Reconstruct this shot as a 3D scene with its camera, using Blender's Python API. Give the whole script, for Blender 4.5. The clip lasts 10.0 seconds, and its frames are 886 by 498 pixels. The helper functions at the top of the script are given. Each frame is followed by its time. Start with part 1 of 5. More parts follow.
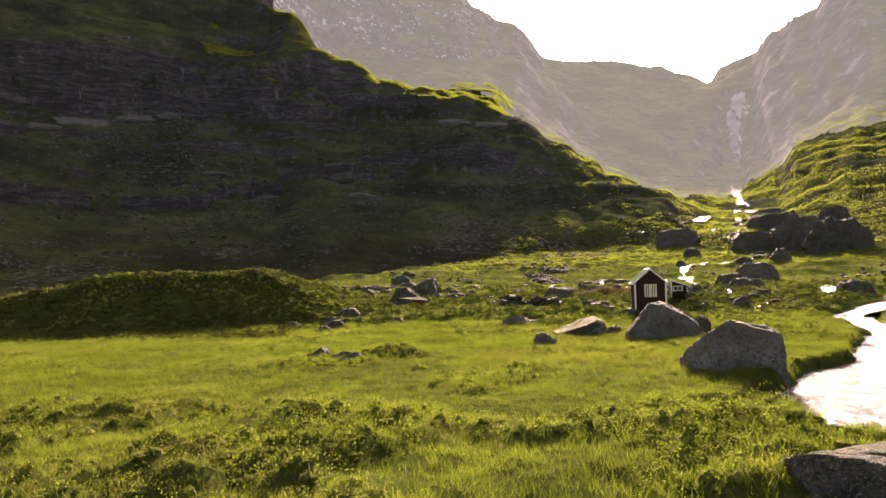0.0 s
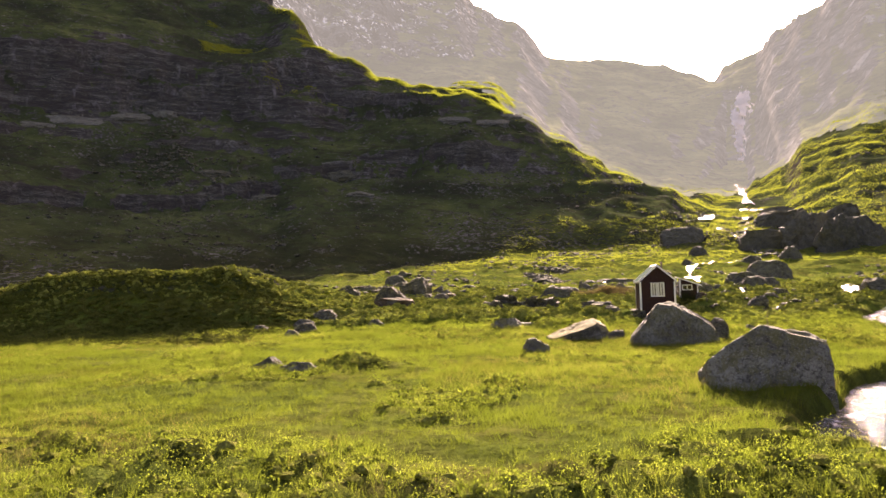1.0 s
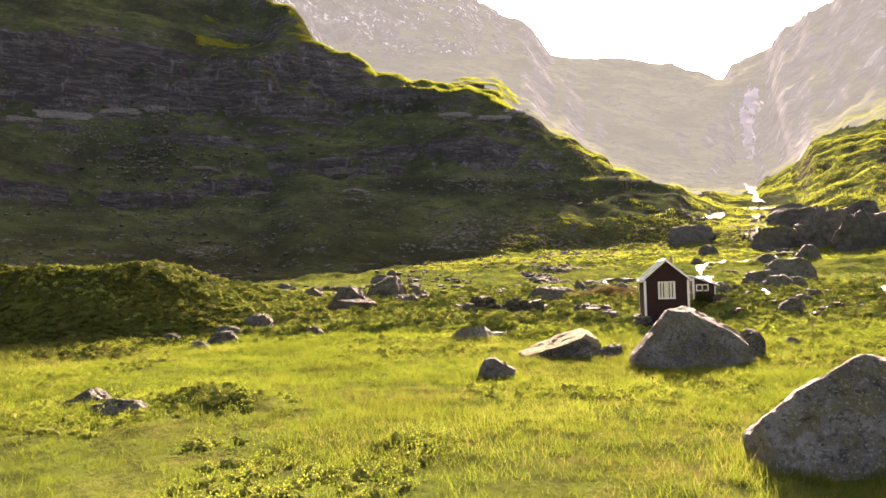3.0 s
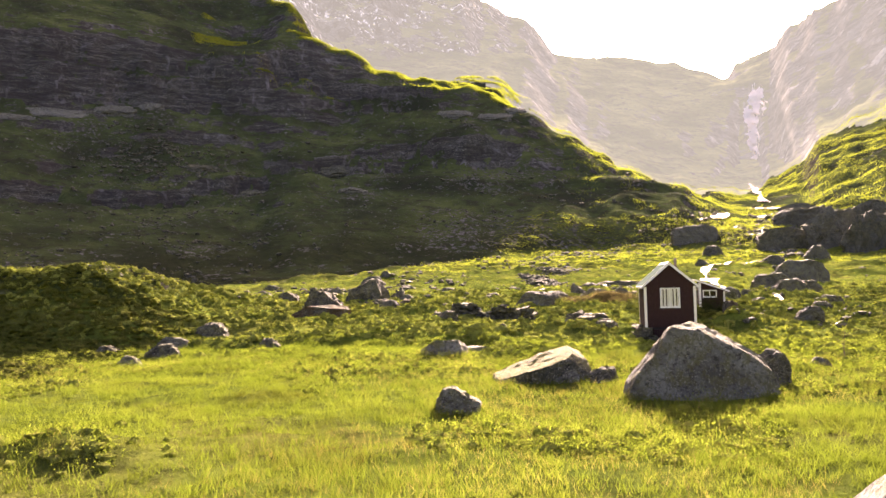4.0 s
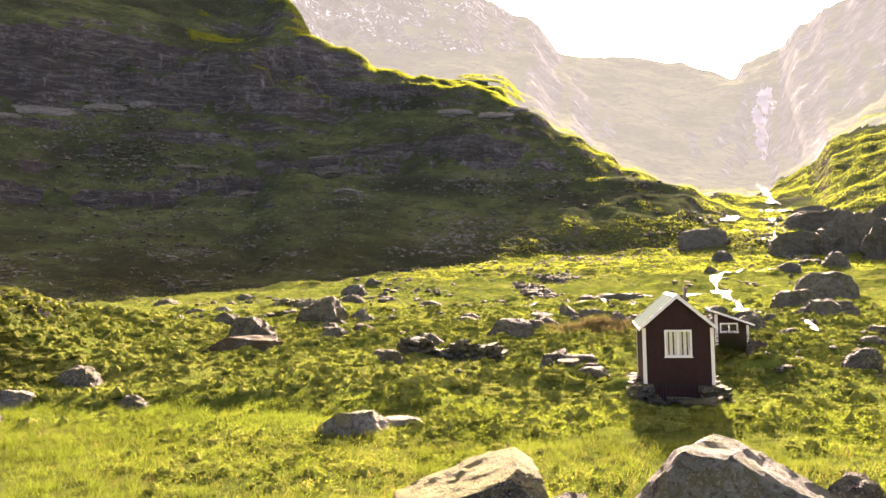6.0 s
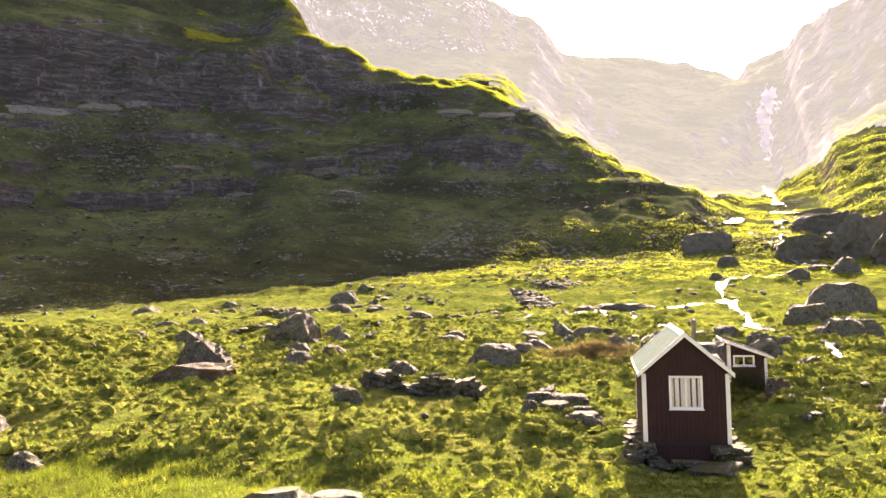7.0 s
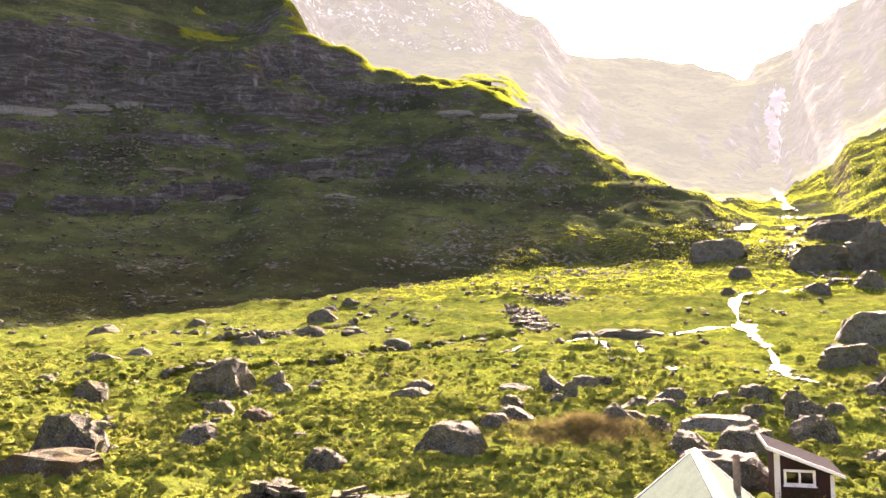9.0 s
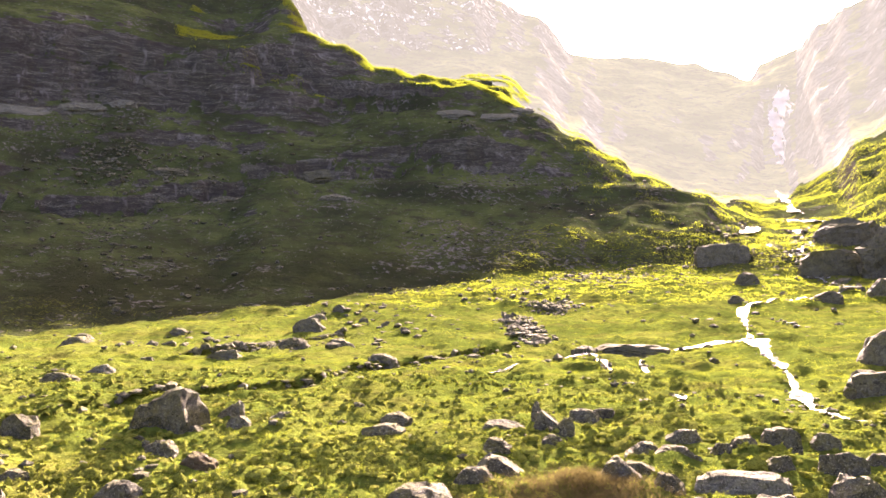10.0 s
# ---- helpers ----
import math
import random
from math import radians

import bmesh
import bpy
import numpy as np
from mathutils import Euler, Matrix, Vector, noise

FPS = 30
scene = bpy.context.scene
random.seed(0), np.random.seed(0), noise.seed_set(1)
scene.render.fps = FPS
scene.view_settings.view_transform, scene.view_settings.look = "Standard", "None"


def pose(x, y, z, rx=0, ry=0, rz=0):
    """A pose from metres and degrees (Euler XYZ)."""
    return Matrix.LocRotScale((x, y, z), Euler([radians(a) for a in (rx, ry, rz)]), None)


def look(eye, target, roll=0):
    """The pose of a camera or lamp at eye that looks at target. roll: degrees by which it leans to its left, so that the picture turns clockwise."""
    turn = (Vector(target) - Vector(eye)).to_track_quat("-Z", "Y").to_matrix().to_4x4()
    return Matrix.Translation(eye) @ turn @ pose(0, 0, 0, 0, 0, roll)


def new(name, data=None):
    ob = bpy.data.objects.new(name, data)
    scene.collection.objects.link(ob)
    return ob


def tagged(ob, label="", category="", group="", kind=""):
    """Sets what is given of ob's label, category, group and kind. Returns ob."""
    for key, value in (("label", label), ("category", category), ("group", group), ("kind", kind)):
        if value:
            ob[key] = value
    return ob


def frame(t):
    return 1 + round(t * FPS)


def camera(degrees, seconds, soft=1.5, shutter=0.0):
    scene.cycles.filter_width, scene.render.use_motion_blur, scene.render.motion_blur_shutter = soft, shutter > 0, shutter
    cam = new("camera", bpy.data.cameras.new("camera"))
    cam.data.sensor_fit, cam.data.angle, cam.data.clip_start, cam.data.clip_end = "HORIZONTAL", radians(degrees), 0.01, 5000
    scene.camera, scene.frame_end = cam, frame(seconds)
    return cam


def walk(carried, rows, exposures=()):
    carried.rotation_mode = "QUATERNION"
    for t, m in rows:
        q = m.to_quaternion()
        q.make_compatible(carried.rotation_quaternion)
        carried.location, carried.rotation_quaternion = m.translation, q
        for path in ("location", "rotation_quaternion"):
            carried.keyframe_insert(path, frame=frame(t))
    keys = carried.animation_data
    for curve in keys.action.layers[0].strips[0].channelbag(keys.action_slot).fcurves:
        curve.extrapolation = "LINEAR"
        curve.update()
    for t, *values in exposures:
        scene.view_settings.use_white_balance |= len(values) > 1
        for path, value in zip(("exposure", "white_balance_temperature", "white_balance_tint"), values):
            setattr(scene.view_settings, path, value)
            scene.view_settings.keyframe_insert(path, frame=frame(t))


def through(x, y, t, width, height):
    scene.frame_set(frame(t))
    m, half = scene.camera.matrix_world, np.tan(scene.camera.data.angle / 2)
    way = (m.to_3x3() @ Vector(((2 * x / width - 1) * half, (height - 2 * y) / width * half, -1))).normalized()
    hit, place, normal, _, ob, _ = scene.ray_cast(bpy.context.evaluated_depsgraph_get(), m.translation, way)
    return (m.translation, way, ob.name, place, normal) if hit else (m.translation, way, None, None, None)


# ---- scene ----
cam = camera(62.0, 10.0, soft=1.5)
# seconds; the eye, in metres from the hut's front corner; yaw, pitch and roll in degrees
PATH = [
    (0, -5.186, -68.266, 3.157, 10.129, 2.324, -1.630),
    (0.5, -5.000, -64.735, 3.043, 10.267, 2.364, -1.699),
    (1, -4.784, -61.398, 2.897, 10.398, 2.394, -1.729),
    (1.5, -4.542, -58.195, 2.756, 10.523, 2.418, -1.730),
    (2, -4.277, -55.081, 2.647, 10.644, 2.436, -1.709),
    (2.5, -3.992, -52.025, 2.592, 10.762, 2.450, -1.672),
    (3.25, -3.540, -47.507, 2.642, 10.936, 2.468, -1.602),
    (4, -3.072, -43.038, 2.874, 11.109, 2.484, -1.525),
    (4.5, -2.759, -40.085, 3.133, 11.224, 2.496, -1.476),
    (5, -2.452, -37.156, 3.471, 11.340, 2.508, -1.431),
    (5.5, -2.157, -34.257, 3.883, 11.456, 2.523, -1.391),
    (6.25, -1.745, -29.978, 4.615, 11.629, 2.547, -1.340),
    (7, -1.385, -25.786, 5.451, 11.799, 2.575, -1.296),
    (7.5, -1.180, -23.036, 6.045, 11.910, 2.595, -1.266),
    (8, -1.007, -20.305, 6.651, 12.017, 2.615, -1.232),
    (8.5, -0.870, -17.573, 7.258, 12.118, 2.635, -1.188),
    (9, -0.769, -14.805, 7.854, 12.213, 2.652, -1.129),
    (9.5, -0.707, -11.956, 8.430, 12.298, 2.667, -1.048),
    (10, -0.682, -8.965, 8.977, 12.372, 2.677, -0.938),
]
walk(cam, [(t, pose(x, y, z, 90 + pitch, 0, yaw) @ pose(0, 0, 0, 0, 0, roll)) for t, x, y, z, yaw, pitch, roll in PATH],
     exposures=[(0.0, 2.38, 7600, 41), (1.0, 2.74, 7600, 41), (2.5, 3.08, 7600, 41), (5.0, 3.4, 7600, 41), (10.0, 3.72, 7600, 41)])

# ---------------------------------------------------------------- light
SUN_BEARING, SUN_HEIGHT = 4.8, 23.2
world = bpy.data.worlds.new("sky")
scene.world = world
world.use_nodes = True
sky = world.node_tree.nodes.new("ShaderNodeTexSky")
sky.sky_type = "NISHITA"
sky.sun_disc = False
sky.sun_elevation = radians(SUN_HEIGHT)
sky.sun_rotation = radians(SUN_BEARING)
sky.air_density, sky.dust_density, sky.ozone_density = 0.7, 6.0, 0.6
backdrop_light = world.node_tree.nodes["Background"]
backdrop_light.inputs["Strength"].default_value = 0.061
world.node_tree.links.new(sky.outputs["Color"], backdrop_light.inputs["Color"])

sun = new("sun", bpy.data.lights.new("sun", "SUN"))
sun.data.energy, sun.data.angle, sun.data.color = 5.0, radians(0.6), (1.0, 0.93, 0.80)
toward = Vector((math.sin(radians(SUN_BEARING)) * math.cos(radians(SUN_HEIGHT)), math.cos(radians(SUN_BEARING)) * math.cos(radians(SUN_HEIGHT)), math.sin(radians(SUN_HEIGHT))))
sun.matrix_world = look(toward * 200, (0, 0, 0))


# ---------------------------------------------------------------- materials
class Nodes:
    """Small help for writing node materials."""

    def __init__(self, name):
        self.material = bpy.data.materials.new(name)
        self.material.use_nodes = True
        self.tree = self.material.node_tree
        self.tree.nodes.clear()
        self.out = self.tree.nodes.new("ShaderNodeOutputMaterial")

    def make(self, kind, **values):
        node = self.tree.nodes.new(kind)
        for key, value in values.items():
            if key in ("data_type", "blend_type", "operation", "noise_dimensions", "feature", "distribution", "clamp", "interpolation_type"):
                if key == "data_type":
                    node.data_type = value
                elif key == "blend_type":
                    node.blend_type = value
                elif key == "operation":
                    node.operation = value
                elif key == "feature":
                    node.feature = value
            else:
                node.inputs[key.replace("_", " ")].default_value = value
        return node

    def link(self, a, b):
        self.tree.links.new(a, b)

    def where(self):
        return self.make("ShaderNodeTexCoord").outputs["Object"]

    def world_place(self):
        return self.make("ShaderNodeNewGeometry").outputs["Position"]

    def noise(self, place, scale, detail=4.0, rough=0.55, distort=0.0):
        node = self.make("ShaderNodeTexNoise", Scale=scale, Detail=detail, Roughness=rough, Distortion=distort)
        self.link(place, node.inputs["Vector"])
        return node.outputs["Fac"]

    def stretch(self, place, x, y, z):
        node = self.make("ShaderNodeVectorMath", operation="MULTIPLY")
        self.link(place, node.inputs[0])
        node.inputs[1].default_value = (x, y, z)
        return node.outputs["Vector"]

    def ramp(self, fac, *stops):
        node = self.tree.nodes.new("ShaderNodeValToRGB")
        marks = node.color_ramp.elements
        while len(marks) < len(stops):
            marks.new(0.5)
        for mark, (at, colour) in zip(marks, stops):
            mark.position = at
            mark.color = (*colour, 1) if len(colour) == 3 else colour
        self.link(fac, node.inputs["Fac"])
        return node.outputs["Color"]

    def span(self, fac, a, b, c=0.0, d=1.0):
        node = self.make("ShaderNodeMapRange")
        for key, value in zip(("From Min", "From Max", "To Min", "To Max"), (a, b, c, d)):
            node.inputs[key].default_value = value
        self.link(fac, node.inputs["Value"])
        return node.outputs["Result"]

    def sum(self, a, b, operation="ADD"):
        node = self.make("ShaderNodeMath", operation=operation)
        for side_, value in zip(node.inputs, (a, b)):
            if isinstance(value, (int, float)):
                side_.default_value = value
            else:
                self.link(value, side_)
        return node.outputs["Value"]

    def mix(self, fac, a, b, blend="MIX"):
        node = self.make("ShaderNodeMix", data_type="RGBA", blend_type=blend)
        for key, value in ((0, fac), (6, a), (7, b)):
            if isinstance(value, (int, float)):
                node.inputs[key].default_value = value
            elif isinstance(value, tuple):
                node.inputs[key].default_value = (*value, 1)
            else:
                self.link(value, node.inputs[key])
        return node.outputs[2]

    def bump(self, fac, strength, distance):
        node = self.make("ShaderNodeBump", Strength=strength, Distance=distance)
        self.link(fac, node.inputs["Height"])
        return node.outputs["Normal"]

    def surface(self, colour, roughness=0.8, normal=None, metal=0.0, specular=0.5):
        node = self.make("ShaderNodeBsdfPrincipled")
        for key, value in (("Base Color", colour), ("Roughness", roughness), ("Metallic", metal), ("Specular IOR Level", specular)):
            if isinstance(value, tuple):
                node.inputs[key].default_value = (*value, 1)
            elif isinstance(value, (int, float)):
                node.inputs[key].default_value = value
            else:
                self.link(value, node.inputs[key])
        if normal:
            self.link(normal, node.inputs["Normal"])
        return node.outputs["BSDF"]

    def done(self, shader):
        self.link(shader, self.out.inputs["Surface"])
        return self.material


def rock_colours(n, place, lichen=0.5, tone=1.0):
    """Grey-brown gneiss with pale and yellow-green lichen, dark pits and streaks."""
    big, fine, speck = n.noise(place, 0.9, 6, 0.62), n.noise(place, 6.0, 7, 0.7, 0.4), n.noise(place, 15, 5, 0.72)
    body = n.ramp(big, (0.34, (0.10 * tone, 0.10 * tone, 0.088 * tone)), (0.5, (0.178 * tone, 0.182 * tone, 0.16 * tone)), (0.66, (0.268 * tone, 0.278 * tone, 0.245 * tone)))
    body = n.mix(n.span(fine, 0.48, 0.62, 0.0, 0.9), body, (0.055 * tone, 0.05 * tone, 0.046 * tone))
    body = n.mix(n.span(n.noise(place, 2.2, 6, 0.7), 0.48, 0.58, 0, lichen), body, (0.17, 0.165, 0.085))
    body = n.mix(n.span(speck, 0.55, 0.62, 0, 0.8), body, (0.37, 0.375, 0.31))
    body = n.mix(n.span(n.noise(place, 11, 6, 0.75), 0.58, 0.64, 0, 0.7), body, (0.05, 0.046, 0.04))
    relief = n.sum(n.sum(fine, -0.9, "MULTIPLY"), n.sum(n.sum(speck, 0.35, "MULTIPLY"), big))
    return body, relief


def rock_material(name, lichen=0.5, tone=1.0, moss=0.25, moss_colour=(0.14, 0.15, 0.04), rust=0.0, cover=0.36):
    n = Nodes(name)
    place = n.world_place()
    body, relief = rock_colours(n, place, lichen, tone)
    up = n.make("ShaderNodeSeparateXYZ")
    n.link(n.make("ShaderNodeNewGeometry").outputs["Normal"], up.inputs[0])
    cap = n.sum(n.span(up.outputs["Z"], 0.55, 0.95), n.span(n.noise(place, 1.9, 5), cover, cover + 0.2), "MULTIPLY")
    if rust:
        body = n.mix(n.span(n.noise(place, 1.1, 6, 0.65), 0.38, 0.52, 0, rust), body, (0.09, 0.058, 0.034))
    body = n.mix(n.sum(cap, moss, "MULTIPLY"), body, moss_colour)
    each = n.make("ShaderNodeObjectInfo").outputs["Random"]
    body = n.mix(n.span(each, 0.0, 1.0, 0.0, 0.42), body, n.mix(1.0, body, (0.40, 0.41, 0.36), "MULTIPLY"))
    return n.done(n.surface(body, 0.9, n.bump(relief, 1.0, 0.17), specular=0.06))


def plain_material(name, colour, rough, scale=6.0, vary=0.25, metal=0.0, bump=0.02, specular=0.4):
    n = Nodes(name)
    place = n.world_place()
    a = n.noise(place, scale, 5)
    b = n.noise(place, scale * 7, 4)
    dark = tuple(c * (1 - vary) for c in colour)
    light = tuple(min(1, c * (1 + vary)) for c in colour)
    tone = n.mix(n.span(n.sum(n.sum(a, b), 0.5, "MULTIPLY"), 0.35, 0.65), dark, light)
    return n.done(n.surface(tone, rough, n.bump(b, 0.4, bump), metal, specular))


def land_material():
    """Turf, heath, scree and bedrock, parted by steepness and patches; some shade is painted in."""
    n = Nodes("turf and bedrock")
    place = n.world_place()
    up = n.make("ShaderNodeSeparateXYZ")
    n.link(n.make("ShaderNodeNewGeometry").outputs["Normal"], up.inputs[0])
    at = n.make("ShaderNodeSeparateXYZ")
    n.link(place, at.inputs[0])
    rise = n.sum(n.sum(n.sum(at.outputs["Y"], 85.0, "SUBTRACT"), 0.0, "MAXIMUM"), 0.08, "MULTIPLY")
    high = n.span(n.sum(at.outputs["Z"], rise, "SUBTRACT"), 1.7, 4.0, 0.0, 1.0)
    # past the valley floor's lip the darker slope colour paints in the mountain's shade
    over = n.sum(n.sum(n.sum(n.sum(at.outputs["X"], 95.0), -0.819, "MULTIPLY"), n.sum(n.sum(at.outputs["Y"], 78.0, "SUBTRACT"), 0.578, "MULTIPLY")), n.sum(n.sum(n.noise(place, 0.08, 4), 0.5, "SUBTRACT"), 14.0, "MULTIPLY"))
    high = n.sum(high, n.sum(n.span(over, 1.0, 7.0), n.span(at.outputs["X"], -40, -12, 1.0, 0.0), "MULTIPLY"), "MAXIMUM")
    patch, clump, blade = n.noise(place, 0.09, 5), n.noise(place, 0.8, 6, 0.6), n.noise(place, 6, 5, 0.75)
    turf = n.ramp(patch, (0.32, (0.062, 0.090, 0.018)), (0.5, (0.092, 0.125, 0.024)), (0.68, (0.135, 0.150, 0.034)))
    turf = n.mix(n.span(n.noise(n.stretch(place, 0.35, 1.0, 1.0), 0.35, 6, 0.65), 0.50, 0.66, 0, 0.55), turf, (0.115, 0.095, 0.032))
    turf = n.mix(n.span(n.sum(clump, n.sum(blade, 0.5, "MULTIPLY")), 0.68, 0.92, 0, 0.85), turf, (0.04, 0.05, 0.014))
    turf = n.mix(n.span(blade, 0.55, 0.75, 0, 0.4), turf, (0.16, 0.18, 0.04))
    # on the mountainside: thin grass, dark heath and grey stones
    broad, tuft, pebble = n.noise(place, 0.028, 6, 0.6), n.noise(n.stretch(place, 1, 1, 1.8), 0.17, 7, 0.68), n.noise(place, 0.55, 5, 0.72)
    slope = n.ramp(broad, (0.36, (0.038, 0.046, 0.026)), (0.5, (0.058, 0.078, 0.032)), (0.62, (0.092, 0.118, 0.042)))
    slope = n.mix(n.span(tuft, 0.50, 0.62, 0, 0.75), slope, (0.042, 0.042, 0.030))
    slope = n.mix(n.span(pebble, 0.61, 0.67, 0, 0.8), slope, (0.24, 0.235, 0.215))
    # the foot of the mountain darkened, shade painted in as heath colour
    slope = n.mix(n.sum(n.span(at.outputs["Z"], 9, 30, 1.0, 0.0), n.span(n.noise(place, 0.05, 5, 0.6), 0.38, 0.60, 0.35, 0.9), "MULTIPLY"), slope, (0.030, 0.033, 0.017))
    # lush growth above the meadow
    turf = n.mix(n.span(at.outputs["Y"], -10, 2, 0.0, 0.75), turf, n.mix(1.0, turf, (1.22, 1.26, 1.15), "MULTIPLY"))
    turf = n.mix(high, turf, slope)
    stone, relief = rock_colours(n, n.stretch(place, 0.12, 0.12, 0.4), 0.15, 0.5)
    strata = n.noise(n.stretch(place, 1.0, 1.0, 5.0), 0.05, 8, 0.68, 0.9)
    layer = n.noise(n.stretch(place, 1.0, 1.0, 7.0), 0.10, 7, 0.7, 0.5)
    streak = n.noise(n.stretch(place, 1.0, 1.0, 0.12), 0.22, 5, 0.6, 0.3)
    stone = n.mix(n.span(strata, 0.45, 0.57, 0.0, 0.85), stone, (0.058, 0.053, 0.047))
    stone = n.mix(n.span(layer, 0.44, 0.54, 0.75, 0.0), stone, (0.048, 0.044, 0.040))
    stone = n.mix(n.span(layer, 0.60, 0.68, 0.0, 0.5), stone, (0.175, 0.168, 0.155))
    stone = n.mix(n.sum(n.span(streak, 0.57, 0.68), n.span(broad, 0.40, 0.62), "MULTIPLY"), stone, (0.20, 0.197, 0.192))
    edge = n.sum(n.span(up.outputs["Z"], 0.59, 0.83, 1.0, 0.0), n.span(n.sum(broad, tuft), 0.75, 1.25, -0.36, 0.40))
    edge = n.sum(edge, n.sum(n.sum(n.span(at.outputs["Z"], 66, 92, 0.0, 0.17), n.span(at.outputs["Z"], 138, 160, 0.0, 0.3), "SUBTRACT"), n.span(at.outputs["X"], -130, -60, 1.0, 0.0), "MULTIPLY"))
    # rubble on the mountain's end spur, thickened to paint in pale haze
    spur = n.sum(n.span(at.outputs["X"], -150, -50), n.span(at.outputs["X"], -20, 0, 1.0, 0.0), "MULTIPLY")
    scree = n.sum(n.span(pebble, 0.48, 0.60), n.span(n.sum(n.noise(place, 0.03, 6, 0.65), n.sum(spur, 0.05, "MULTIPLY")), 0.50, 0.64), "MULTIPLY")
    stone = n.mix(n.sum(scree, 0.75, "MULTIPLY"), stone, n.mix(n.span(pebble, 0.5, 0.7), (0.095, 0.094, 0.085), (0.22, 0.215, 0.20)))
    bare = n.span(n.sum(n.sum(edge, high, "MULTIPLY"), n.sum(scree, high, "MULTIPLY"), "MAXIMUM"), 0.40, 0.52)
    mud = n.sum(n.span(n.noise(place, 0.5, 5), 0.62, 0.72), n.span(high, 0, 1, 0.35, 0.0), "MULTIPLY")
    ground = n.mix(mud, turf, (0.075, 0.06, 0.035))
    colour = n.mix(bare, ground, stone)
    bumps = n.sum(n.sum(clump, n.sum(n.sum(blade, 0.6, "MULTIPLY"), n.noise(place, 2.2, 4, 0.6))), n.sum(n.sum(n.sum(strata, tuft), layer), n.sum(high, 3.0, "MULTIPLY"), "MULTIPLY"))
    matt = n.make("ShaderNodeBsdfDiffuse", Roughness=0.4)
    n.link(colour, matt.inputs["Color"])
    n.link(n.bump(bumps, 0.85, 0.4), matt.inputs["Normal"])
    return n.done(matt.outputs[0])


def leaf_material(name, dark, mid, light, through=0.45):
    """Thin leaves and blades, which let the low sun shine through."""
    n = Nodes(name)
    each = n.make("ShaderNodeNewGeometry").outputs["Random Per Island"]
    patch = n.noise(n.world_place(), 0.3, 6, 0.7)
    tint = n.ramp(n.sum(n.sum(each, 0.16, "MULTIPLY"), n.span(patch, 0.3, 0.7, 0.05, 0.78)), (0.1, dark), (0.5, mid), (0.95, light))
    front = n.make("ShaderNodeBsdfDiffuse", Roughness=0.6)
    back = n.make("ShaderNodeBsdfTranslucent")
    n.link(tint, front.inputs["Color"])
    n.link(n.mix(1.0, tint, (1.1, 1.2, 0.7), "MULTIPLY"), back.inputs["Color"])
    both = n.make("ShaderNodeMixShader", Fac=through)
    n.link(front.outputs[0], both.inputs[1])
    n.link(back.outputs[0], both.inputs[2])
    return n.done(both.outputs[0])


def water_material(name, froth):
    n = Nodes(name)
    place = n.world_place()
    ripple = n.sum(n.noise(place, 1.6, 4, 0.6, 0.4), n.sum(n.noise(place, 7, 4), 0.35, "MULTIPLY"))
    foam = n.span(n.noise(n.stretch(place, 1.0, 0.5, 1.0), 1.1, 6, 0.7, 1.0), froth, froth + 0.32)
    colour = n.mix(foam, (0.02, 0.03, 0.028), (0.75, 0.77, 0.78))
    return n.done(n.surface(colour, n.span(foam, 0, 1, 0.14, 0.5), n.bump(ripple, 1.0, 0.55), specular=0.5))


